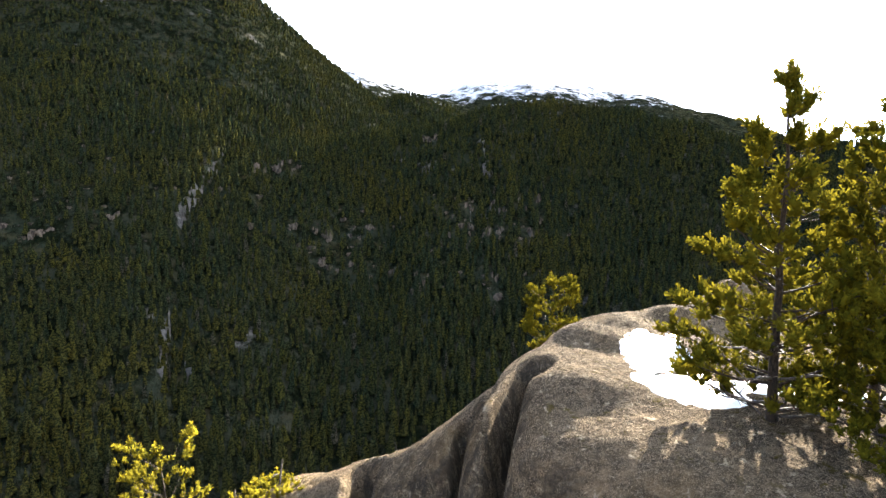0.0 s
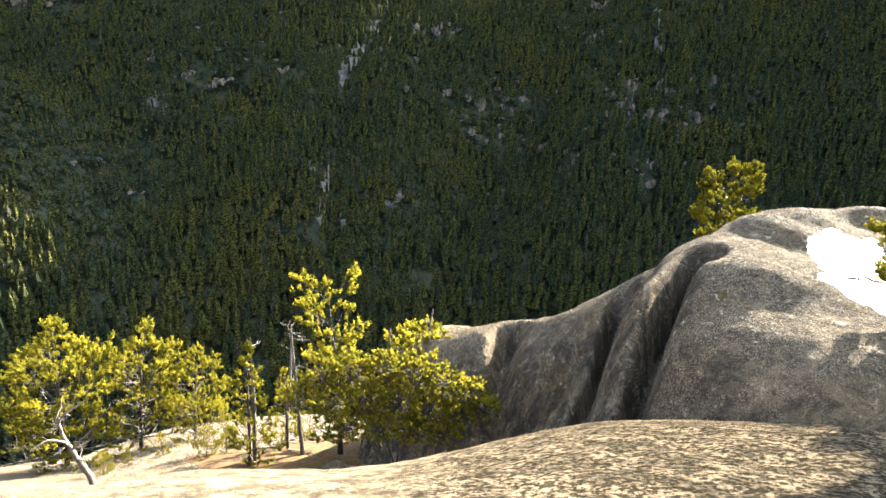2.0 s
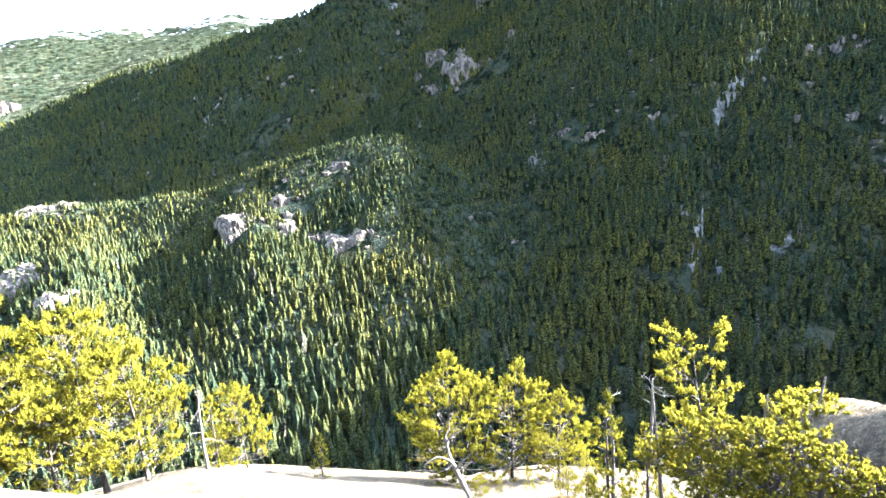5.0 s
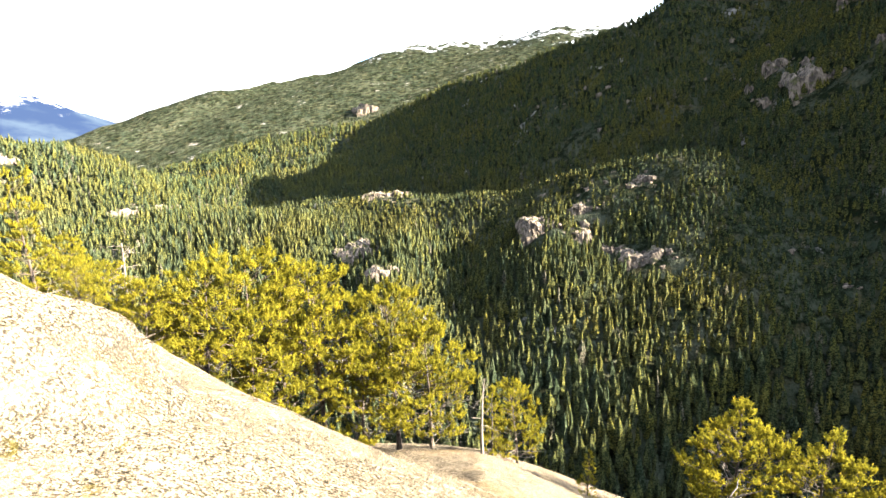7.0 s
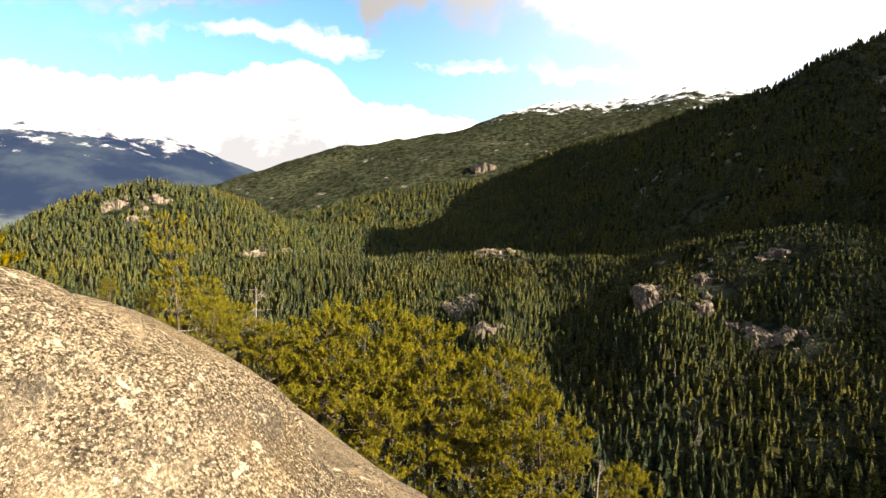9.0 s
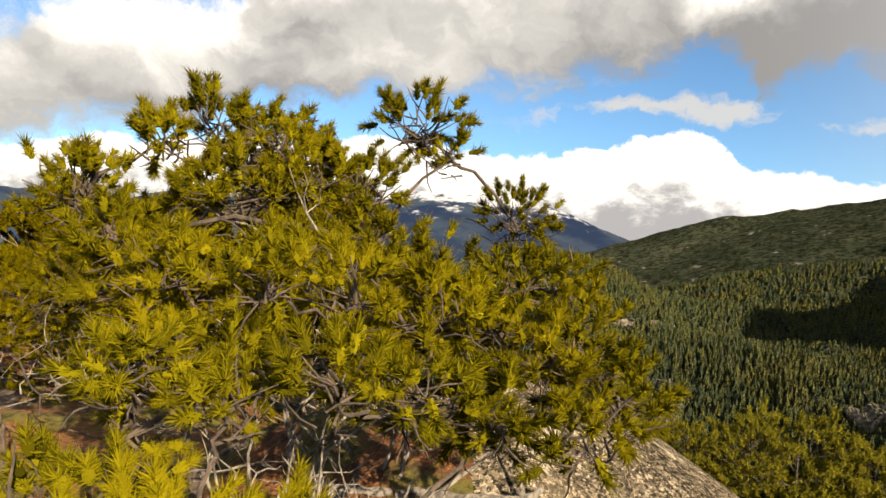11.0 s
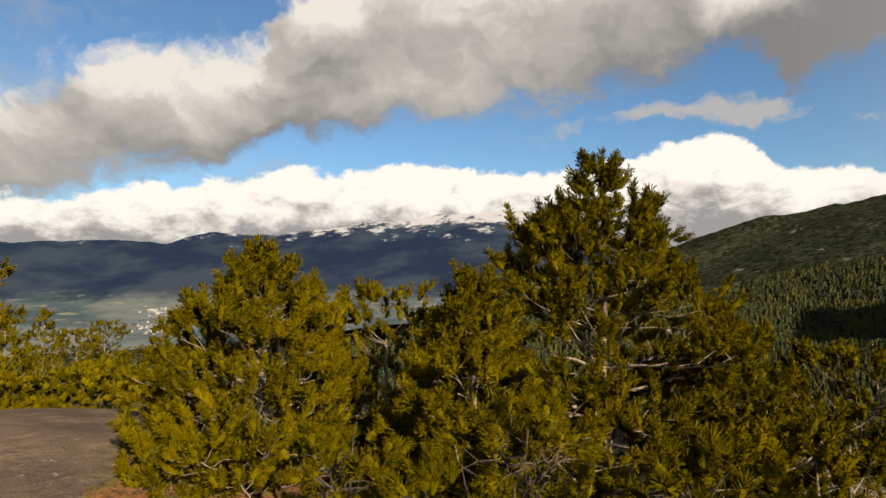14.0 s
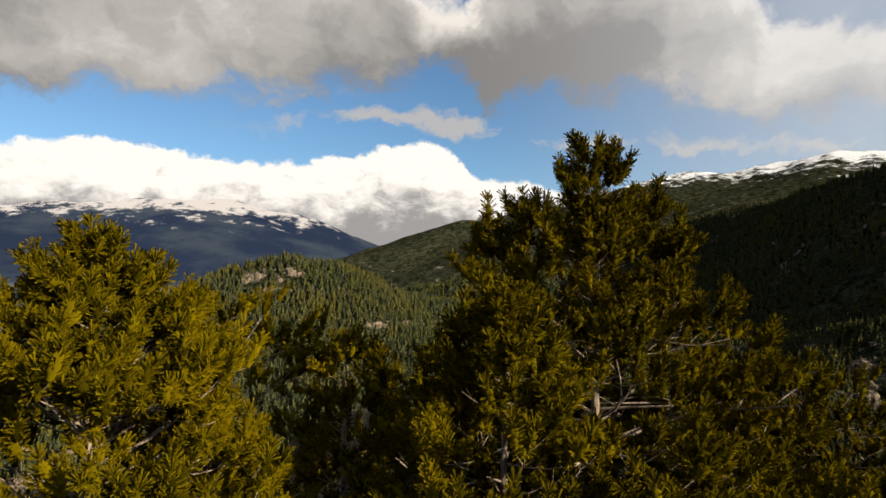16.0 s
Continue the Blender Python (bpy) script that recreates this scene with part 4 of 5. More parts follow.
def pine(name, seed, height, spread, profile, limbs, gap, shoot, needle, count, width, core, start=0.15, trunk=None, lean=(0, 0), droop=0.0, dead=0.0, mat=None, wander=0.05, skirt=0, whorl=7, blunt=True, limb_mat=None):
    """One pine: a tapered crooked trunk, limbs with side branchlets, and at their ends upturned brushes of needles.
    profile(f) gives the limb length, as a share of spread, at the height share f."""
    rng = np.random.default_rng(seed)
    tree = new(name)
    trunk = trunk or height * 0.016
    n = 10
    f = np.linspace(0, 1, n)
    axis = np.stack([lean[0] * f**1.5 + rng.normal(0, wander * height * 0.15, n) * f * (1 - 0.6 * f), lean[1] * f**1.5 + rng.normal(0, wander * height * 0.15, n) * f * (1 - 0.6 * f), f * height - 0.15 * (f == 0)], 1)
    stem, wood, crown, bare = Soup(), Soup(), Soup(), Soup()
    stem.tube(axis, trunk * (1.0 - 0.9 * f) * np.where(f == 0, 1.35, 1.0), 8)
    at, way, size = [], [], []
    up = np.array([0, 0, 1.0])

    def brush(p, d, s=1.0):
        d = d / (np.linalg.norm(d) + 1e-9)
        d = d + up * rng.uniform(0.45, 1.2) + rng.normal(0, 0.18, 3)
        d /= np.linalg.norm(d)
        ln = shoot * s * rng.uniform(0.75, 1.25)
        at.append(p + d * 0.4 * ln), way.append(d), size.append(ln)

    for i in range(limbs):
        ring = max(0.05, i // whorl + 0.5 + rng.normal(0, 0.27))
        g = min(start + (1 - start) * (ring * whorl / limbs) ** 1.08, 0.968)
        root = np.array([np.interp(g, f, axis[:, k]) for k in range(3)])
        turn = i * 2.4 + rng.normal(0, 0.4)
        ln = max(spread * profile(g) * rng.uniform(0.66, 1.1), 0.6 * shoot)
        d = np.array([math.cos(turn), math.sin(turn), 0.12 + 0.42 * g * g - droop * (1 - g) + rng.normal(0, 0.1)])
        limb = bend(rng, root, d, ln, 6, 0.11, 0.035 + 0.02 * g)
        r0 = max(trunk * 0.36 * (1 - 0.75 * g) * min(1.0, ln / (0.5 * spread + 1e-6)), trunk * 0.06)
        gone = rng.random() < dead * (1 - g) ** 1.5
        sort = bare if gone else wood
        sort.tube(limb, r0 * np.linspace(1, 0.3, 6), 5)
        out = limb[-1] - limb[0]
        out = out / (np.linalg.norm(out) + 1e-9)
        flat = np.cross(out, up)
        flat /= np.linalg.norm(flat) + 1e-9
        if not gone:
            brush(limb[-1], out, 1.15)
            for _ in range(2):
                brush(limb[-1] - out * 0.25 * shoot, out + rng.normal(0, 0.6, 3), 0.9)
        twigs = int(ln / gap) if ln > 1.1 * gap else 0
        for j in range(twigs):
            u = 0.34 + 0.64 * (j + rng.uniform(0, 1)) / max(twigs, 1)
            q = np.array([np.interp(u * 5, np.arange(6), limb[:, c]) for c in range(3)])
            away = out * rng.uniform(0.4, 0.9) + flat * (1 if j % 2 else -1) * rng.uniform(0.5, 1.0) + up * rng.uniform(-0.15, 0.45)
            long = min(gap * 4.5, (0.55 * ln * (1.05 - u) + 0.9 * gap)) * rng.uniform(0.7, 1.2) * min(1.0, 0.35 + ln / (7 * gap))
            twig = bend(rng, q, away, long, 4, 0.2, 0.1)
            sort.tube(twig, r0 * 0.38 * np.linspace(1, 0.45, 4), 3)
            if gone:
                continue
            brush(twig[-1], twig[-1] - twig[-2])
            brush(twig[-1] - (twig[-1] - twig[-2]) * 0.6, away + rng.normal(0, 0.5, 3), 0.85)
            if long > 1.6 * gap:
                brush(twig[2], away + rng.normal(0, 0.6, 3), 0.9)
            if long > 2.6 * gap:
                brush(twig[1], away + rng.normal(0, 0.6, 3), 0.9)
    for k in range(4):
        brush(axis[-1] - up * (0.2 + 0.5 * k) * shoot, rng.normal(0, 0.35, 3) * np.array([1, 1, 0.2]) * min(k, 2) + up * 0.7, 0.95)
    for i in range(skirt):
        root = np.array([np.interp(start * rng.uniform(0.3, 2.0), f, axis[:, k]) for k in range(3)])
        turn = rng.uniform(0, 6.28)
        line = bend(rng, root, (math.cos(turn), math.sin(turn), rng.normal(0, 0.15)), spread * rng.uniform(0.3, 0.8), 6, 0.25, 0.0)
        bare.tube(line, trunk * 0.16 * np.linspace(1, 0.2, 6), 4)
        for _ in range(3):
            q = line[rng.integers(2, 6)]
            bare.tube(bend(rng, q, line[-1] - line[0] + rng.normal(0, 0.4, 3) * spread * 0.5, spread * 0.25, 4, 0.3, 0), trunk * 0.07 * np.linspace(1, 0.3, 4), 3)
    crown.shoots(rng, at, way, size, count, width, 1.0, needle, blunt, core)
    part("trunk", stem.mesh("trunk"), limb_mat or M_BARK, tree)
    tagged(part("branchwork", wood.mesh("branchwork"), limb_mat or M_BARK, tree), kind="stuff")
    part("crown", crown.mesh("crown"), mat or M_NEEDLE, tree)
    if bare.n:
        tagged(part("deadwood", bare.mesh("deadwood"), M_DEAD, tree, "bare grey dead branches"), kind="stuff")
    return tree


def ground_z(x, y, f=near):
    return float(f(np.array([float(x)]), np.array([float(y)]))[0])


def put(tree, x, y, z=None, turn=0.0):
    tree.matrix_world = pose(x, y, ground_z(x, y) if z is None else z, 0, 0, turn)
    return tree


def cone(f):
    return max(0.07, (1 - f) ** 0.72)


def spire(f):
    return max(0.05, 0.98 * (1 - f) ** 0.82 * (1.0 if f < 0.7 else 1.0 - 1.2 * (f - 0.7)))


def round_top(f):
    return max(0.22, math.sqrt(max(0.0, 1 - (2 * f - 0.95) ** 2 * 0.95)))


def ragged(f):
    return max(0.16, min(1.0, 1.75 * (1 - f) ** 0.9) * (0.84 + 0.2 * math.sin(12 * f + 1.0)))


def flag_top(f):
    return 0.75 if f > 0.72 else (0.35 if f > 0.62 else 0.25 + 0.75 * (1 - f))


def clump_bush(name, seed, base, clumps, shoot, needle, count, width, density, trunk, mat, dead=12, core=0.0):
    """A low crooked pine: limbs wind from the root to rounded clumps of shoots; grey dead twigs fill the inside."""
    rng = np.random.default_rng(seed)
    bush = new(name)
    bush.location = base
    stem, wood, bare, crown = Soup(), Soup(), Soup(), Soup()
    root = np.zeros(3)
    at, way, size = [], [], []
    hub = np.mean([np.array(c[:3]) for c in clumps], axis=0) - np.array(base)
    p = bend(rng, root - np.array([0, 0, 0.1]), hub + rng.normal(0, 0.3, 3), np.linalg.norm(hub) * 0.42, 8, 0.22, 0.0)
    stem.tube(p, trunk * np.linspace(0.75, 0.25, 8), 8)
    nodes = [root, hub * 0.35 + rng.normal(0, 0.05, 3)]
    for cx, cy, cz, r in sorted(clumps, key=lambda c: np.linalg.norm(np.array(c[:3]) - np.array(base))):
        c = np.array([cx, cy, cz]) - np.array(base)
        foot = c - np.array([0, 0, 0.3 * r])
        start = min(nodes, key=lambda q: np.linalg.norm(q - foot) + 0.4 * max(0.0, q[2] - foot[2]))
        mid = (start + foot) / 2 + rng.normal(0, 0.16, 3) * np.linalg.norm(foot - start)
        t = np.linspace(0, 1, 8)[:, None]
        line = (1 - t) ** 2 * start + 2 * t * (1 - t) * mid + t * t * foot
        line[1:-1] += rng.normal(0, 0.012, line[1:-1].shape)
        thick = trunk * min(0.2, 0.11 + 0.1 * np.linalg.norm(foot - start))
        wood.tube(line, thick * np.linspace(1.0, 0.7, 8), 6)
        nodes.append(foot)
        for _ in range(max(6, int(density * r * r * 100))):
            d = rng.normal(0, 1, 3) + np.array([0, 0, 0.35])
            d /= np.linalg.norm(d)
            reach = r * rng.uniform(0.55, 1.08)
            tip = c + d * reach * np.array([1.15, 1.15, 0.85])
            tw = bend(rng, c - np.array([0, 0, 0.3 * r]) + rng.normal(0, 0.2 * r, 3), tip - c, reach * 0.9, 4, 0.2, 0.06)
            wood.tube(tw, trunk * 0.09 * np.linspace(1, 0.45, 4), 3)
            at.append(tip - d * shoot * 0.3), way.append(d + np.array([0, 0, 0.25]) + rng.normal(0, 0.2, 3)), size.append(shoot * rng.uniform(0.7, 1.2))
    for _ in range(dead):
        cx, cy, cz, r = clumps[rng.integers(len(clumps))]
        c = np.array([cx, cy, cz]) - np.array(base)
        s = root + (c - root) * rng.uniform(0.2, 0.7) + rng.normal(0, 0.08, 3)
        p = bend(rng, s, ((c - root) + rng.normal(0, 0.7, 3)) * np.array([1, 1, 0.25]), rng.uniform(0.2, 0.5), 7, 0.3, 0.0)
        bare.tube(p, trunk * 0.15 * np.linspace(1, 0.25, 7), 4)
        for _ in range(3):
            q = p[rng.integers(2, 7)]
            bare.tube(bend(rng, q, p[-1] - p[0] + rng.normal(0, 0.3, 3), rng.uniform(0.08, 0.2), 4, 0.35, 0.0), trunk * 0.06 * np.linspace(1, 0.3, 4), 3)
    crown.shoots(rng, at, way, size, count, width, 1.0, needle, False, core)
    part("trunk", stem.mesh("trunk"), M_BARK, bush)
    tagged(part("branchwork", wood.mesh("branchwork"), M_BARK, bush), kind="stuff")
    part("crown", crown.mesh("crown", False), mat, bush)
    if bare.n:
        tagged(part("deadwood", bare.mesh("deadwood"), M_DEAD, bush, "bare grey dead twigs"), kind="stuff")
    return bush


def far_height(x, y):
    crest = [polar(*q) for q in FAR_RANGE]
    h = smax(tent(x, y, crest, 0.40, 90), np.full(x.shape, -300.0), 40.0)
    return h + 40 * fbm(x, y, 0.003, 6, 3.0, 0.55) * step(h, -300, -100)


def build_far_range():
    """The range across the fjord valley, snow on its crest; it glows, with the dim blue of haze put into its colour."""
    m, n = material("far_range")
    at = n.add("ShaderNodeTexCoord").outputs["Object"]
    pz = n.add("ShaderNodeSeparateXYZ", {0: n.add("ShaderNodeNewGeometry").outputs["Position"]}).outputs[2]
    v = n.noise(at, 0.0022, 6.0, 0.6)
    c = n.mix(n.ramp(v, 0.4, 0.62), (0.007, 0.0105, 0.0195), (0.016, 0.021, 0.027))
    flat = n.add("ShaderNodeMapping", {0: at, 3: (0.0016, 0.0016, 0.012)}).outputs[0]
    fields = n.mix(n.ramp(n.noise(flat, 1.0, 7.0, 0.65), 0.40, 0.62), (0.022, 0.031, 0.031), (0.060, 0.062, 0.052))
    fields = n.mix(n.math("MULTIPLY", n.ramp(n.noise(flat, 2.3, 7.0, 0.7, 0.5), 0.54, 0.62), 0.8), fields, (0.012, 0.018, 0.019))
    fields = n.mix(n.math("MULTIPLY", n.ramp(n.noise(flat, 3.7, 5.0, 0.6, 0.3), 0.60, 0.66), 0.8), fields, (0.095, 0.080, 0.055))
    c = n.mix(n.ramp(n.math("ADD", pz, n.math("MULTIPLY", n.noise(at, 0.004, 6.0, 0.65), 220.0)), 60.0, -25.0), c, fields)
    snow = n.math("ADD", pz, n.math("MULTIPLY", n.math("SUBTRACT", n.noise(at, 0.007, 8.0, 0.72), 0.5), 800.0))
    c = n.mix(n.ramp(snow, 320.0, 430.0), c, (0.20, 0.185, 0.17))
    # emission only: daylight and haze are already in the emitted colour
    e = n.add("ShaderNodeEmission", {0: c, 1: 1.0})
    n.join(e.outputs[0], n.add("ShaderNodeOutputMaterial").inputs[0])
    azs, rr = np.arange(84, 184, 0.25), np.linspace(2900, 4920, 60)
    a = np.radians(azs)
    x, y = -np.outer(rr, np.sin(a)), np.outer(rr, np.cos(a))
    h = far_height(x, y)
    k = len(azs)
    i, j = np.meshgrid(np.arange(len(rr) - 1), np.arange(k - 1), indexing="ij")
    q = i * k + j
    tris = np.concatenate([np.stack([q, q + k, q + k + 1], -1).reshape(-1, 3), np.stack([q, q + k + 1, q + 1], -1).reshape(-1, 3)])
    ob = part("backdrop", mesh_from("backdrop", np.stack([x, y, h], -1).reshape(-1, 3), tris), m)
    tagged(ob, "glowing backdrop of a distant haze-blue mountain range with snow on its crest", "mountains", kind="structure")


build_ground()
build_far_range()
def build_town():
    """Far down on the valley floor: a scatter of pale houses."""
    rng = np.random.default_rng(17)
    m, n = material("hazed_house_paint")
    r = n.add("ShaderNodeNewGeometry").outputs["Random Per Island"]
    # paint colour lowered to stand in for the haze in between
    finish(n, n.mix(r, (0.05, 0.049, 0.047), (0.15, 0.147, 0.143)), 0.9, spec=0.0)
    soup = Soup()
    dist = np.linspace(2950, 4900, 150)
    for k in range(150):
        if k % 3:
            a, el = rng.normal(145.4, 1.1), rng.normal(-2.85, 0.14)
        else:
            a, el = rng.normal(146.8, 1.0), rng.normal(-4.2, 0.3)
        line = np.array([polar(a, q, el) for q in dist])
        floor_z = far_height(line[:, 0], line[:, 1])
        hit = int(np.argmax(floor_z >= line[:, 2] - 2.0))
        x, y, z = line[hit, 0], line[hit, 1], floor_z[hit] - 1.0
        w, d, h = rng.uniform(3, 8) * (2.2 if k % 9 == 1 else 1.0), rng.uniform(3, 5), rng.uniform(3, 5)
        c, sn = math.cos(a), math.sin(a)
        box = [(-w, -d, 0), (w, -d, 0), (w, d, 0), (-w, d, 0), (-w, -d, h), (w, -d, h), (w, d, h), (-w, d, h), (-w, 0, h * 1.5), (w, 0, h * 1.5)]
        v = np.array([(x + c * q[0] - sn * q[1], y + sn * q[0] + c * q[1], z + q[2]) for q in box])
        t = np.array([(0, 1, 5), (0, 5, 4), (1, 2, 6), (1, 6, 5), (2, 3, 7), (2, 7, 6), (3, 0, 4), (3, 4, 7), (4, 5, 9), (4, 9, 8), (6, 7, 8), (6, 8, 9), (5, 6, 9), (7, 4, 8)])
        soup.add(v, t)
    tagged(part("far_houses", soup.mesh("far_houses", False), m), "tiny pale houses scattered over the valley floor", "houses", kind="stuff")


build_town()
build_summit()
build_whaleback()
build_litter()
build_lichen()
build_outcrop()
build_snow()
build_woods()


# ---- bare cliffs in the woods ----
def cliff_rock():
    m, n = material("cliff_rock")
    at = n.add("ShaderNodeTexCoord").outputs["Object"]
    st = n.add("ShaderNodeMapping", {0: at, 3: (1.0, 1.0, 0.3)}).outputs[0]
    v = n.noise(st, 0.16, 6.0, 0.65, 0.4)
    c = n.mix(n.ramp(v, 0.38, 0.62), (0.098, 0.078, 0.060), (0.024, 0.020, 0.017))
    c = n.mix(n.math("MULTIPLY", n.ramp(n.noise(at, 0.07, 5.0, 0.6), 0.54, 0.62), 0.8), c, (0.03, 0.032, 0.012))
    finish(n, c, 0.9, v, 1.0, 1.5, 0.0)
    return m


def build_cliffs():
    mat = cliff_rock()
    rng = np.random.default_rng(8)
    way_out = np.arange(300.0, 3200.0, 4.0)
    for i, (az, el, w, h, turn) in enumerate(CLIFFS):
        sx, sy, sz = polar(az, 1.0, el)
        hit = np.argmax(land(sx * way_out, sy * way_out) > sz * way_out)
        d = way_out[hit] + 1.0
        x, y, z = sx * d, sy * d, sz * d
        # across the face, and along a line that runs in over the top, down the face and into the slope at its foot
        u = np.linspace(-1, 1, 57)
        run = np.concatenate([np.linspace(-3.2, 0, 12)[:-1], np.zeros(28)])
        drop = np.concatenate([np.zeros(11), np.linspace(0, 1, 28)])
        uu, k = np.meshgrid(u, np.arange(len(run)))
        across = uu * w * 1.3
        crest = np.sqrt(np.maximum(0.0, 1 - np.abs(uu) ** 2.5)) * (0.75 + 0.55 * fbm(across + 77 * i, 0 * across, 0.05, 3, 1.0) + 0.08 * np.round(4.0 * fbm(across + 31 * i, 0 * across, 0.1, 2, 4.0)))
        zz = h * (1.15 * crest - drop[k] * (1.15 * crest + 1.1))
        deep = zz + 1.6 * run[k] * h
        block = fbm(across + 57 * i, deep * 0.35 + 13 * i, 0.07, 3, 2.0)
        joint = fbm(across + 11 * i + 0.5 * deep, deep * 0.35, 0.2, 3, 3.0)
        out = run[k] * h * 0.8 - 0.35 * h * (1 - drop[k]) + 0.2 * h * uu * uu * -1 + 4.5 * np.round(block * 4) / 2 + 2.2 * joint + 1.4 * fbm(across + 5 * i, deep, 0.45, 3, 6.0)
        zz = zz + run[k] * h * -0.12 + 2.5 * joint + 3.0 * block
        verts = np.stack([across, -out, zz], -1).reshape(-1, 3)
        q = (np.arange(len(run) - 1)[:, None] * 57 + np.arange(56)).ravel()
        tris = np.concatenate([np.stack([q, q + 57, q + 58], -1), np.stack([q, q + 58, q + 1], -1)])
        ob = part("cliff", mesh_from("cliff", verts, tris, False), mat)
        ob.matrix_world = pose(x, y, z, 0, 0, az + turn + rng.uniform(-6, 6))
        tagged(ob, "bare grey granite cliff standing among the conifers", "cliff", "cliffs in the woods")


build_cliffs()


def build_outcrops():
    """Small bare slabs and ribs of rock that show between the trees."""
    rng = np.random.default_rng(31)
    soup = Soup()
    for x, y, z, az, _el, w, h in ROCKS:
        a = radians(az + rng.normal(0, 18))
        u = np.linspace(-1, 1, 7)
        crest = h * (0.5 + 0.5 * np.sqrt(1 - 0.9 * u * u)) * rng.uniform(0.6, 1.25, 7)
        rows = []
        for share, out in ((-1.0, 1.0), (0.1, 0.75), (0.7, 0.3), (1.0, -0.2), (0.9, -2.2)):
            lift = np.where(share > 0, crest * share, h * share) + rng.normal(0, 0.12 * h, 7)
            fwd = out * h * 0.5 + rng.normal(0, 0.9, 7) - 0.5 * h * u * u
            across = w * u * (1.0 + 0.15 * share) + rng.normal(0, 0.1 * w, 7)
            rows.append(np.stack([x + across * math.cos(a) + fwd * math.sin(a), y + across * math.sin(a) - fwd * math.cos(a), z + 1.0 + lift], -1))
        q = (np.arange(4)[:, None] * 7 + np.arange(6)).ravel()
        soup.add(np.concatenate(rows), np.concatenate([np.stack([q, q + 8, q + 7], -1), np.stack([q, q + 1, q + 8], -1)]))
    tagged(part("rock_outcrops", soup.mesh("rock_outcrops", False), bpy.data.materials["cliff_rock"]), "small pale slabs of bare rock scattered between the conifers", "rocks", kind="stuff")


build_outcrops()


# ---- pines on the lower ledge ----
def ledge_pines():
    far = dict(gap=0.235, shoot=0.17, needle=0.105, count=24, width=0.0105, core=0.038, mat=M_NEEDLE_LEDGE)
    kinds = [
        pine("pine_tree", 11, 6.2, 2.3, round_top, 52, start=0.26, lean=(0.4, 0.1), dead=0.55, skirt=10, whorl=5, **far),
        pine("pine_tree", 12, 5.4, 1.35, cone, 46, start=0.08, lean=(0.1, 0.2), dead=0.2, **far),
        pine("pine_tree", 13, 5.8, 1.6, flag_top, 46, start=0.08, lean=(-0.5, 0.0), dead=0.15, **far),
        pine("pine_tree", 14, 5.0, 2.1, round_top, 50, start=0.1, lean=(0.2, -0.3), dead=0.35, skirt=7, whorl=5, **far),
    ]
    kinds.append(pine("pine_tree", 15, 6.0, 2.75, ragged, 78, start=0.07, lean=(-0.35, 0.3), dead=0.3, skirt=12, whorl=6, wander=0.09, **far))
    kinds.append(pine("pine_tree", 18, 6.0, 2.35, ragged, 74, start=0.1, lean=(0.5, -0.2), dead=0.35, skirt=14, whorl=5, wander=0.12, **far))
    tall = [6.2, 5.4, 5.8, 5.0, 6.0, 6.0]
    for k in kinds:
        tagged(k, "sunlit yellow-green pine growing on the granite ledge", "tree", "pines on the ledge")
    # kind, bearing, distance, elevation angle of the top, turn
    rows = [(2, 22.0, 19.5, -22.6, 0), (1, 31.4, 18.5, -26.7, 40), (5, 41.2, 25, -23.9, 80), (4, 47.3, 25, -22.4, 190), (3, 14.0, 20.0, -25.5, 10),
            (1, 27.5, 20.5, -27.5, 100), (4, 36.4, 24.5, -27.0, 300), (1, 60.6, 24, -27.1, 10), (0, 79.3, 25.5, -14.2, 200), (3, 76.0, 25.0, -17.5, 20), (1, 70.0, 25, -21.5, 60), (3, 67.5, 26, -23.0, 300),
            (0, 86.4, 25.5, -13.7, 300), (3, 82.8, 24.5, -19.0, 80), (0, 92.9, 24.0, -12.3, 150), (3, 89.8, 24.5, -14.5, 260), (0, 96.7, 23.5, -12.3, 45), (3, 101.3, 22.5, -11.0, 170), (0, 98.8, 25, -13.5, 15),
            (0, 103.5, 23.5, -10.0, 310), (3, 110.8, 20.5, -7.3, 40), (0, 106.5, 22.5, -7.5, 200),
            (2, 108.5, 20, -2.9, 90), (0, 113.5, 21, -6.3, 0), (3, 105.5, 21, -8.5, 0), (1, 117.5, 22, -4.0, 30),
            (1, 42.5, 21.5, -33.0, 10), (3, 44.6, 21.0, -33.3, 50), (1, 39.4, 21.8, -32.2, 120), (1, 33.6, 21.0, -30.6, 20), (3, 35.5, 20.5, -33.0, 70)]
    first = set()
    for k, az, d, el, turn in rows:
        x, y, up = polar(az, d, el)
        x, y = x + EYE[0], y + EYE[1]
        z = ground_z(x, y) - 0.1
        m = pose(x, y, z, 0, 0, turn) @ Matrix.Scale((up - 0.45 - z) / tall[k], 4)
        if k in first:
            copy_thing(kinds[k], m)
        else:
            kinds[k].matrix_world = m
            first.add(k)
    mass = []
    for az, d, el, r in ((24.0, 15.8, -29.3, 0.6), (26.5, 15.6, -31.2, 0.5), (21.0, 15.8, -29.0, 0.6), (17.5, 15.6, -28.8, 0.6), (14.5, 15.4, -29.3, 0.6), (11.5, 15.2, -29.8, 0.6), (8.6, 15.0, -30.6, 0.5), (6.8, 14.8, -31.8, 0.4), (23.0, 15.2, -31.8, 0.6), (19.5, 15.0, -31.6, 0.6), (16.0, 14.9, -31.8, 0.6), (12.8, 14.7, -32.2, 0.6), (9.8, 14.6, -32.6, 0.5), (21.5, 14.6, -33.8, 0.5), (18.0, 14.4, -34.0, 0.5), (14.5, 14.3, -34.2, 0.5), (11.0, 14.2, -34.2, 0.45)):
        x, y, up = polar(az, d, el)
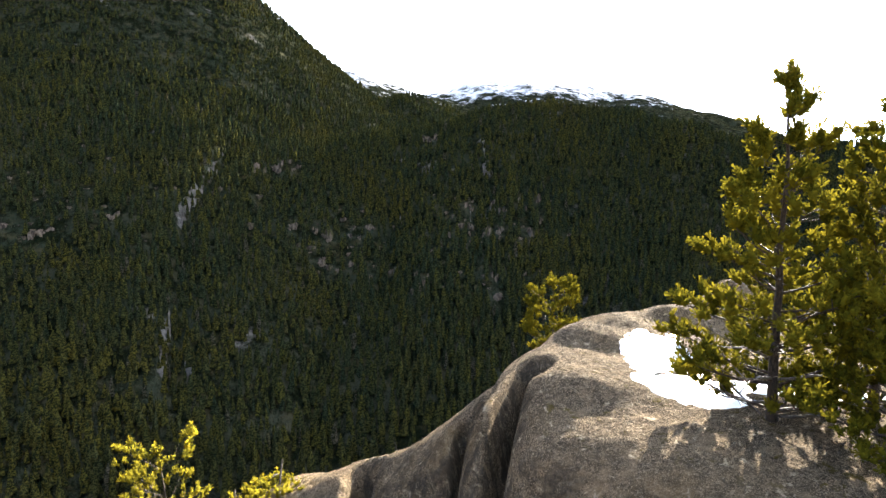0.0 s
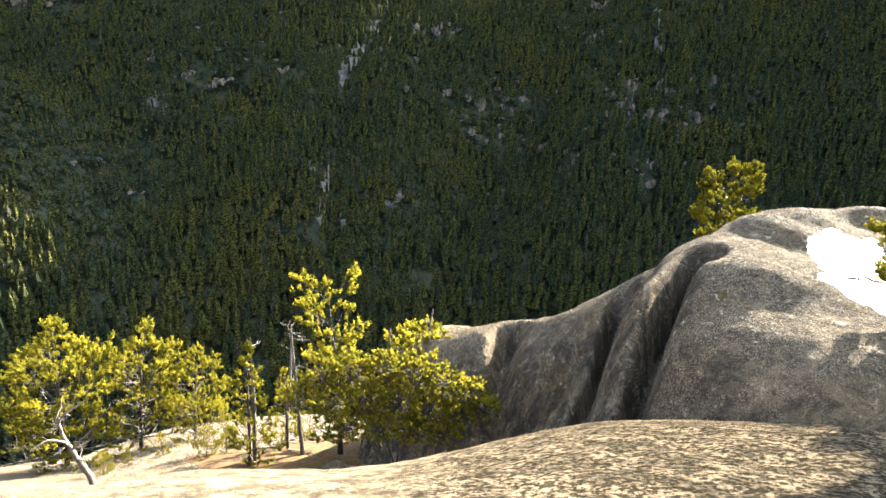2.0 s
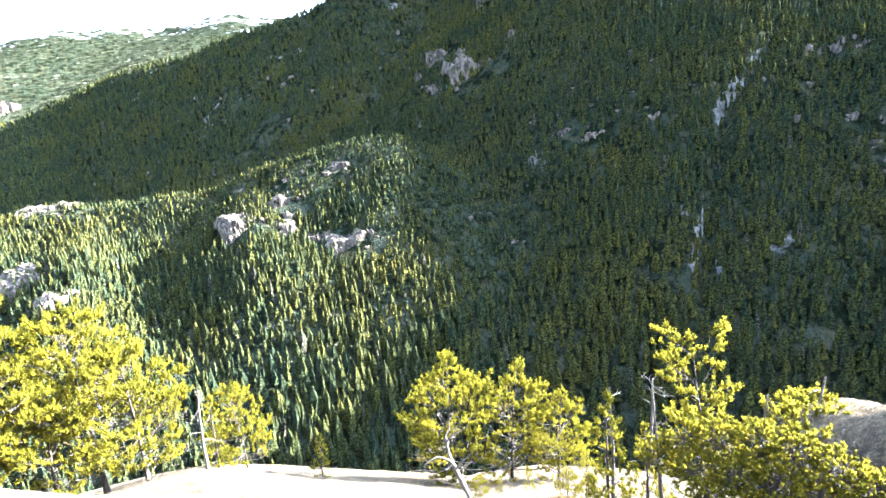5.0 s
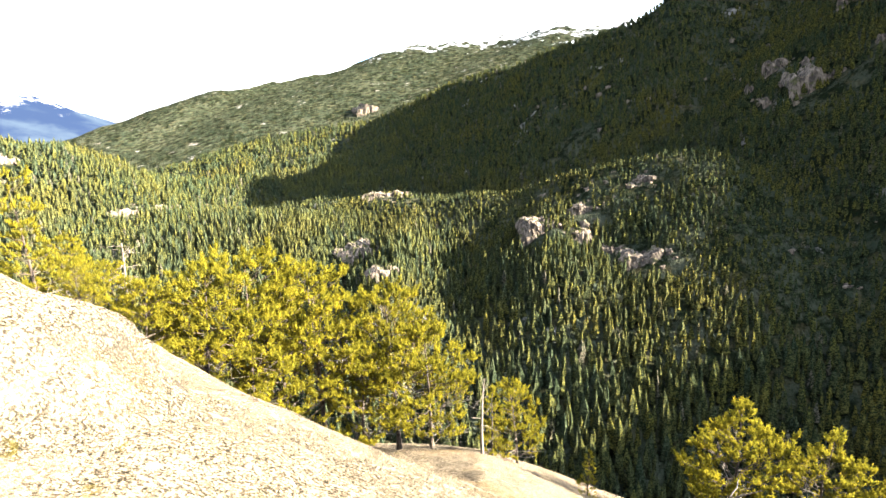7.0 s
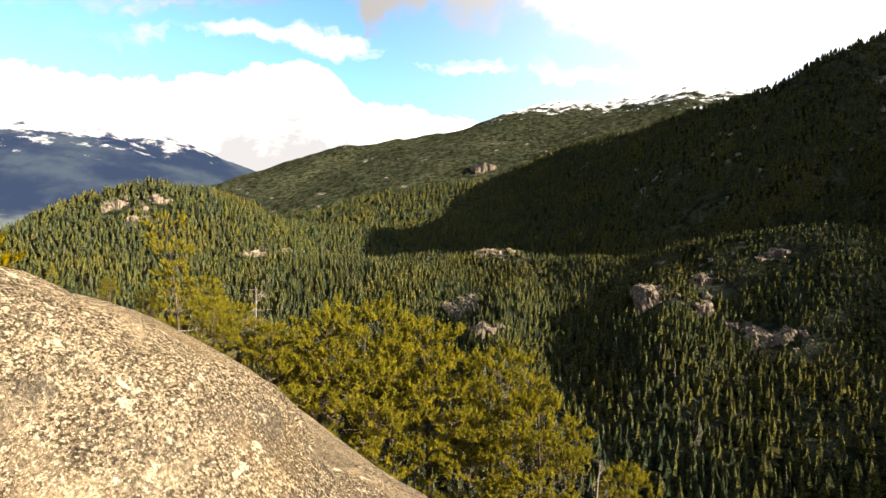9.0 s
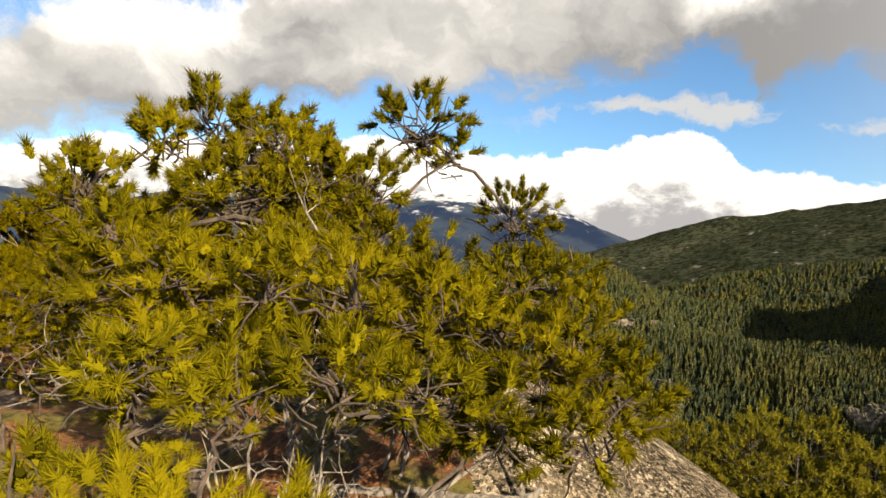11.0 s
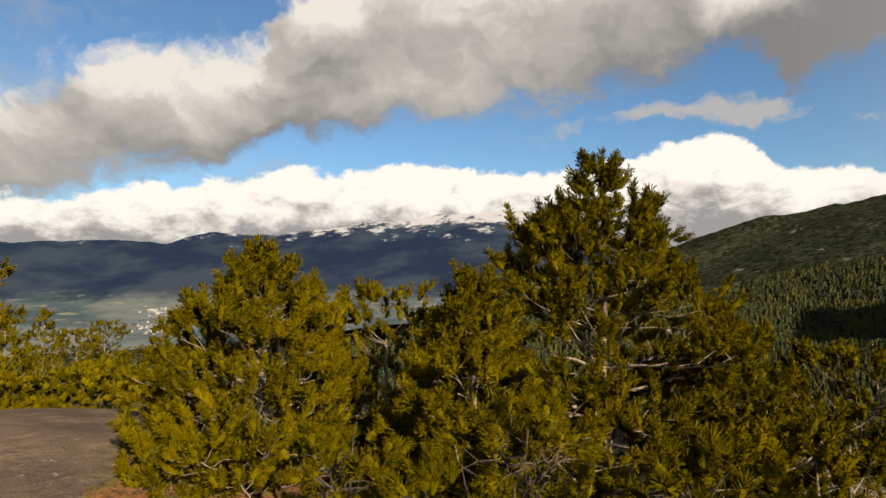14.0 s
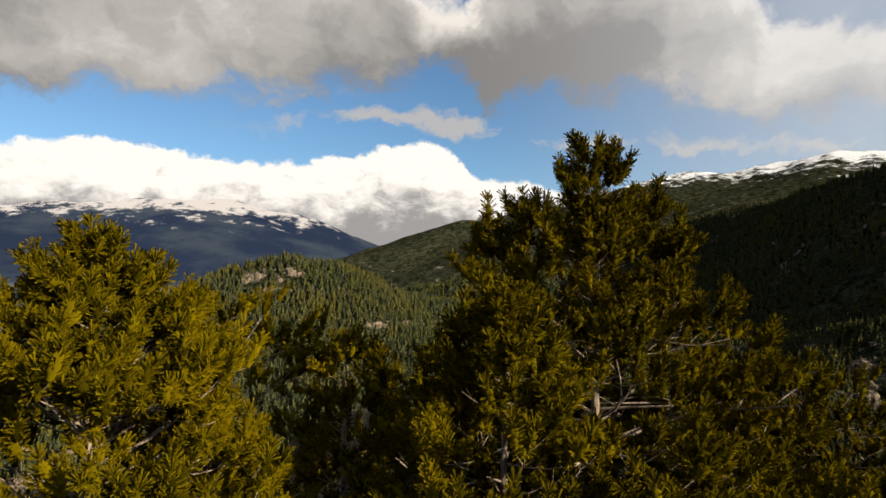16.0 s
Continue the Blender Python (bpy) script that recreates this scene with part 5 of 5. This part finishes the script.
        mass.append((round(x + EYE[0], 2), round(y + EYE[1], 2), round(up - 0.5, 2), r))
    x, y, _ = polar(16, 15.4)
    b = clump_bush("pine_bush", 51, (x + EYE[0], y + EYE[1], ground_z(x + EYE[0], y + EYE[1])), mass, shoot=0.12, needle=0.08, count=28, width=0.0095, core=0.036, density=3.8, trunk=0.09, mat=M_NEEDLE_LEDGE, dead=8)
    tagged(b, "broad low bright green pine thicket on the ledge", "shrub")


ledge_pines()


# ---- pines on the granite dome ----
def dome_pines():
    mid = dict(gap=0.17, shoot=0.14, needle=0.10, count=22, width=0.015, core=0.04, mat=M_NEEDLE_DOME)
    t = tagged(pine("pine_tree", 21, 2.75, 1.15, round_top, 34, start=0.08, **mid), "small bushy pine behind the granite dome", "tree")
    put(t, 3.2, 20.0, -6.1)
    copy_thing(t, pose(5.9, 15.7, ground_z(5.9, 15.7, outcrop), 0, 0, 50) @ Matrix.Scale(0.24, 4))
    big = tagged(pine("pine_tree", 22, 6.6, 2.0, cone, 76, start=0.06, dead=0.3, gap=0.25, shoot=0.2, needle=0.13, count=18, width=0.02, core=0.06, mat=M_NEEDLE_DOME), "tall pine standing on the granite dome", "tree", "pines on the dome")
    put(big, 5.3, 10.3, -4.9)
    for x, y, s, turn in ((7.4, 10.6, 0.95, 70), (6.6, 8.4, 0.8, 160), (6.9, 13.4, 0.6, 230), (9.4, 10.8, 0.9, 20)):
        copy_thing(big, pose(x, y, -4.9, 0, 0, turn) @ Matrix.Scale(s, 4))


dome_pines()


# ---- bushes and pines by the path ----
BUSH_TOP = [(-4.68, -3.83, 0.67, 0.18), (-4.77, -3.72, 0.57, 0.12), (-4.21, -4.15, 0.52, 0.18), (-4.07, -4.28, 0.55, 0.16), (-3.89, -4.3, 0.47, 0.13), (-4.16, -3.94, 0.4, 0.16), (-5.29, -3.61, 0.35, 0.2), (-3.74, -4.48, 0.28, 0.17), (-3.73, -4.23, 0.14, 0.16), (-4.05, -4.07, 0.31, 0.19), (-4.36, -3.85, 0.37, 0.16), (-4.32, -3.76, 0.2, 0.16)]
BUSH_LOW = [(-3.66, -3.93, 0.06, 0.15), (-3.72, -3.63, 0.06, 0.16), (-3.84, -3.48, 0.05, 0.16), (-3.99, -3.33, 0.02, 0.16), (-4.16, -3.21, -0.05, 0.16), (-4.31, -3.06, -0.1, 0.16), (-4.42, -2.98, -0.2, 0.11), (-3.4, -3.68, -0.13, 0.14), (-3.5, -3.51, -0.18, 0.14), (-3.65, -3.35, -0.14, 0.14), (-3.79, -3.23, -0.15, 0.14), (-3.95, -3.11, -0.21, 0.13), (-4.09, -3.04, -0.19, 0.13), (-3.27, -3.73, -0.35, 0.13), (-3.35, -3.45, -0.36, 0.13), (-3.5, -3.35, -0.4, 0.12)]
BUSH_BACK = [(-4.62, -4.53, 0.71, 0.09), (-4.6, -4.66, 0.54, 0.13), (-4.5, -4.46, 0.6, 0.12), (-4.33, -4.35, 0.48, 0.12), (-4.55, -4.79, 0.41, 0.17), (-4.3, -4.49, 0.36, 0.15), (-4.09, -4.31, 0.33, 0.13), (-4.38, -4.79, 0.22, 0.15), (-4.57, -5.16, 0.19, 0.16), (-4.08, -4.47, 0.2, 0.14), (-3.93, -4.29, 0.22, 0.12), (-4.16, -4.74, 0.08, 0.14), (-4.33, -5.11, 0.04, 0.16), (-4.06, -5.0, -0.07, 0.15), (-3.97, -4.52, 0.06, 0.14)]
BUSH_SMALL = [(-4.51, -6.42, -0.17, 0.23), (-4.84, -6.32, -0.04, 0.24), (-4.59, -6.86, -0.12, 0.2), (-4.25, -6.19, -0.31, 0.21), (-4.44, -5.94, -0.26, 0.2), (-4.66, -5.78, -0.08, 0.2), (-4.27, -5.97, -0.38, 0.17)]


BUSH_FRONT = [(-4.3, -3.37, -0.14, 0.14), (-4.06, -3.23, -0.28, 0.15), (-4.53, -3.17, 0.11, 0.14), (-4.23, -2.93, -0.2, 0.17), (-3.98, -3.87, -0.06, 0.13), (-4.02, -3.61, -0.07, 0.14), (-4.34, -3.54, 0.11, 0.16), (-3.95, -4.12, 0.05, 0.14), (-4.29, -3.2, 0.1, 0.14), (-4.29, -3.74, 0.1, 0.14), (-4.06, -3.35, -0.02, 0.14), (-3.35, -3.63, -0.34, 0.12), (-4.09, -3.06, -0.09, 0.12), (-3.74, -4.19, -0.02, 0.14), (-4.02, -2.95, -0.25, 0.14), (-3.84, -3.73, -0.13, 0.15), (-3.63, -3.67, -0.13, 0.15), (-3.79, -3.94, 0.03, 0.13), (-3.92, -3.74, 0.1, 0.14), (-3.48, -3.8, -0.27, 0.12), (-3.64, -3.89, -0.12, 0.14), (-4.31, -3.05, -0.04, 0.15), (-3.88, -3.27, -0.19, 0.14), (-4.15, -3.93, 0.11, 0.13)]


def path_pines():
    near_needles = dict(shoot=0.052, needle=0.039, count=115, width=0.0020, core=0.012)
    b = clump_bush("pine_bush", 41, (-4.15, -3.85, ground_z(-4.15, -3.85)), BUSH_TOP, density=12.5, trunk=0.05, mat=M_NEEDLE, dead=26, **near_needles)
    tagged(b, "gnarled yellow-green pine bush with grey dead twigs", "shrub", "pine bushes")
    b = clump_bush("pine_bush", 42, (-3.85, -3.5, ground_z(-3.85, -3.5)), BUSH_LOW + BUSH_FRONT, density=9.5, trunk=0.045, mat=M_NEEDLE, dead=70, **near_needles)
    tagged(b, "low spreading yellow-green pine bush with dead grey twigs", "shrub", "pine bushes")
    b = clump_bush("pine_bush", 43, (-4.4, -4.6, ground_z(-4.4, -4.6)), BUSH_BACK, density=9.5, trunk=0.045, mat=M_NEEDLE, dead=24, **near_needles)
    tagged(b, "dense olive pine bush with crooked limbs", "shrub", "pine bushes")
    b = clump_bush("pine_bush", 44, (-4.55, -6.25, ground_z(-4.55, -6.25)), BUSH_SMALL, density=9.5, trunk=0.035, mat=M_NEEDLE_DARK, dead=10, **near_needles)
    tagged(b, "small rounded olive pine bush on the rock", "shrub", "pine bushes")
    fine = dict(gap=0.132, shoot=0.118, needle=0.050, count=105, width=0.0032, core=0.021, limb_mat=M_LIMB)
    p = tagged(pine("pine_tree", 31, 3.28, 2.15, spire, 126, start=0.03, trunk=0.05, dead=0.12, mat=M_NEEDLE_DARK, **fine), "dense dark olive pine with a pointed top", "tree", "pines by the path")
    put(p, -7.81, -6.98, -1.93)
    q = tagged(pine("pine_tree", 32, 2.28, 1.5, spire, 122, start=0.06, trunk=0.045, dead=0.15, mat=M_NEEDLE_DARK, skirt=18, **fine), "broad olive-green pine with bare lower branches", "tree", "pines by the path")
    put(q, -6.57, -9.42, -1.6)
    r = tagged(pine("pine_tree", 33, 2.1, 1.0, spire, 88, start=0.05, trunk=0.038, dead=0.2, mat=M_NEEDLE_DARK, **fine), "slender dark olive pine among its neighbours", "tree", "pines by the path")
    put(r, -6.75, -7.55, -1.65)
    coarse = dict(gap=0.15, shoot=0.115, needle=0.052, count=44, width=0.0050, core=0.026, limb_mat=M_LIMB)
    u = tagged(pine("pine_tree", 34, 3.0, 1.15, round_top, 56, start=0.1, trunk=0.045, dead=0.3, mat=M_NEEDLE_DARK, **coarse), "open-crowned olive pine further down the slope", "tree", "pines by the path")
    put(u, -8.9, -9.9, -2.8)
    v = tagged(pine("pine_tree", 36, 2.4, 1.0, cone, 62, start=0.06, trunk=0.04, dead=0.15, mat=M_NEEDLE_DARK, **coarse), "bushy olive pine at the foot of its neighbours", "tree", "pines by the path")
    put(v, -5.7, -7.9, -1.6)
    v.scale = (0.5, 0.5, 0.5)
    for x, y, z, s, turn, ob in ((-8.0, -8.6, -1.9, 0.85, 40, v), (-7.2, -5.6, -2.2, 0.75, 200, v), (-8.6, -5.4, -2.6, 0.8, 300, u)):
        copy_thing(ob, pose(x, y, z, 0, 0, turn) @ Matrix.Scale(s / ob.scale[0], 4))
    # farther pines beyond the whaleback
    back = [(165, 17, 0.3, 1.0), (160.2, 18, 1.6, 1.0), (155, 19, -2.4, 0.8), (163, 15, -3.5, 0.8), (157.5, 15, -3.0, 0.7), (151, 17, -3.6, 0.7), (169, 18, 1.0, 1.0), (173, 17, 0.5, 1.0), (147, 16, -3.8, 0.7), (153, 14, -4.2, 0.6)]
    for i, (az, d, el, s) in enumerate(back):
        x, y, up = polar(az, d, el)
        x, y, up = x - 3.0, y - 5.0, up + 0.45
        z = -2.2
        ob, tall = ((v, 2.4), (u, 3.0))[i % 2]
        copy_thing(ob, pose(x, y, z, 0, 0, 77 * i) @ Matrix.Scale((up - z) / tall / ob.scale[0], 4))


path_pines()


def back_shrubs():
    """Low pine shrubs that close the view behind the hump."""
    lobes = [(0.0, 0.0, 0.62, 0.3), (0.42, 0.1, 0.45, 0.28), (-0.4, 0.12, 0.5, 0.28), (0.1, 0.42, 0.4, 0.28), (-0.15, -0.4, 0.42, 0.3), (0.72, -0.15, 0.28, 0.24), (-0.75, -0.1, 0.3, 0.24), (0.35, -0.38, 0.3, 0.24)]
    first = clump_bush("pine_bush", 45, (0.0, 0.0, 0.0), lobes, shoot=0.12, needle=0.085, count=18, width=0.010, core=0.04, density=2.6, trunk=0.04, mat=M_NEEDLE_DARK, dead=14)
    tagged(first, "low olive pine shrub beyond the rock hump", "shrub", "shrubs behind the hump")
    rows = [(150.5, 11.6, 1.0), (154, 11.2, 1.1), (157.5, 11.0, 1.0), (161, 10.6, 1.1), (164.5, 10.4, 1.0), (168, 10.2, 1.15), (172, 10.2, 1.1), (176, 10.0, 1.2), (147.5, 10.4, 0.9), (152.5, 12.8, 1.3), (159.5, 12.4, 1.4), (166.5, 12.0, 1.4)]
    for i, (az, d, k) in enumerate(rows):
        x, y, _ = polar(az, d)
        x, y = x - 2.85, y - 4.5
        m = pose(x, y, ground_z(x, y), 0, 0, 67 * i) @ Matrix.Scale(k, 4)
        if i:
            copy_thing(first, m)
        else:
            first.matrix_world = m


back_shrubs()


# ---- dead wood ----
def dead_branch(name, seed, line, radius, forks, label, mat=M_DEAD, wobble=0.4):
    """A bare grey branch with short forks along it, lying where it fell."""
    rng = np.random.default_rng(seed)
    line = np.array(line, float)
    t = np.linspace(0, len(line) - 1, 5 * len(line))
    p = np.stack([np.interp(t, np.arange(len(line)), line[:, c]) for c in range(3)], 1)
    p[1:-1] += rng.normal(0, radius * wobble, p[1:-1].shape)
    base = p[0].copy()
    thing = new(name)
    thing.location = base
    stem, twigs = Soup(), Soup()
    stem.tube(p - base, radius * np.linspace(1.0, 0.4, len(p)) * rng.uniform(0.85, 1.15, len(p)), 8)
    for _ in range(forks):
        i = rng.integers(2, len(p) - 1)
        d = p[min(i + 2, len(p) - 1)] - p[i - 1]
        d = d / np.linalg.norm(d) + rng.normal(0, 0.7, 3) + np.array([0, 0, 0.45])
        q = bend(rng, p[i] - base, d, rng.uniform(4, 13) * radius, 6, 0.3, 0.0)
        twigs.tube(q, radius * rng.uniform(0.25, 0.5) * np.linspace(1, 0.3, 6), 5)
    part("stem", stem.mesh("stem"), mat, thing)
    tagged(part("twigwork", twigs.mesh("twigwork"), mat, thing), kind="stuff")
    return tagged(thing, label, "branch", "dead branches")


def snag(seed, az, d, el, lean, limbs, bare=0.35):
    """A dead standing pine, weathered silver-grey."""
    rng = np.random.default_rng(seed)
    x, y, up = polar(az, d, el)
    x, y = x + EYE[0], y + EYE[1]
    z = ground_z(x, y)
    tall = up - 0.45 - z
    thing = new("dead_pine")
    thing.location = (x, y, z)
    stem, twigs = Soup(), Soup()
    p = bend(rng, (0, 0, -0.1), (lean, 0.3 * lean, 1.0), tall + 0.1, 10, 0.04, 0.02)
    stem.tube(p, (0.05 + 0.008 * tall) * np.linspace(1.0, 0.3, 10), 7)
    for i in range(limbs):
        f = rng.uniform(bare, 0.98)
        q = np.array([np.interp(f * 9, np.arange(10), p[:, c]) for c in range(3)])
        a = rng.uniform(0, 6.28)
        line = bend(rng, q, (math.cos(a), math.sin(a), rng.uniform(-0.2, 0.5)), tall * rng.uniform(0.06, 0.2), 6, 0.25, 0.0)
        twigs.tube(line, 0.018 * np.linspace(1, 0.3, 6), 4)
        for _ in range(3):
            twigs.tube(bend(rng, line[rng.integers(2, 6)], line[-1] - line[0] + rng.normal(0, 0.25, 3), 0.25, 4, 0.3, 0), 0.009 * np.linspace(1, 0.4, 4), 3)
    part("trunk", stem.mesh("trunk"), M_DEAD, thing)
    tagged(part("branchwork", twigs.mesh("branchwork"), M_DEAD, thing), kind="stuff")
    tagged(thing, "silver-grey dead pine standing among the ledge pines", "tree", "dead pines")


dead_branch("dead_branch", 61, [(-4.34, -3.88, -0.85), (-4.48, -3.96, -0.77), (-4.55, -3.66, -0.73), (-4.59, -3.51, -0.72), (-4.65, -3.32, -0.69), (-4.74, -3.24, -0.67)], 0.026, 6, "bleached fallen branch on needle litter below the bush")
dead_branch("dead_branch", 62, [(-4.48, -3.96, -0.77), (-4.54, -4.23, -0.75), (-4.62, -4.4, -0.4)], 0.02, 8, "forked grey dead limb under the pine bush")
dead_branch("dead_branch", 63, [(4.0, 12.9, ground_z(4.0, 12.9, outcrop) + 0.05), (4.5, 13.25, ground_z(4.5, 13.25, outcrop) + 0.1), (5.07, 13.3, ground_z(5.07, 13.3, outcrop) + 0.05), (5.6, 13.0, ground_z(5.6, 13.0, outcrop) + 0.03)], 0.035, 5, "dark curved branch lying on the granite dome", M_BARK)
dead_branch("dead_branch", 64, [(-4.4, 13.6, ground_z(-4.4, 13.6) + 0.08), (-3.6, 14.0, ground_z(-3.6, 14.0) + 0.12), (-2.8, 14.5, ground_z(-2.8, 14.5) + 0.08), (-1.6, 14.6, ground_z(-1.6, 14.6) + 0.05)], 0.06, 9, "bleached log at the edge of the pine thicket")
lean_z = ground_z(-14.8, 12.9)
dead_branch("dead_stump", 65, [(-14.8, 12.9, lean_z - 0.15), (-14.95, 12.75, lean_z + 0.6), (-15.2, 12.55, lean_z + 1.4), (-15.35, 12.45, lean_z + 2.0), (-15.35, 12.4, lean_z + 2.6)], 0.10, 8, "bleached leaning stump on the pale ledge", wobble=0.1)
for k, row in enumerate(((17.5, 19.0, -25.6, 0.05, 16), (14.8, 20.0, -23.4, 0.12, 3), (26.0, 19.5, -25.8, 0.0, 4), (27.6, 21.0, -25.0, 0.05, 14), (71.0, 24.0, -21.8, 0.02, 14), (30.8, 19.0, -26.0, 0.0, 4), (103.0, 24.0, -7.0, 0.1, 22))):
    snag(70 + k, *row)
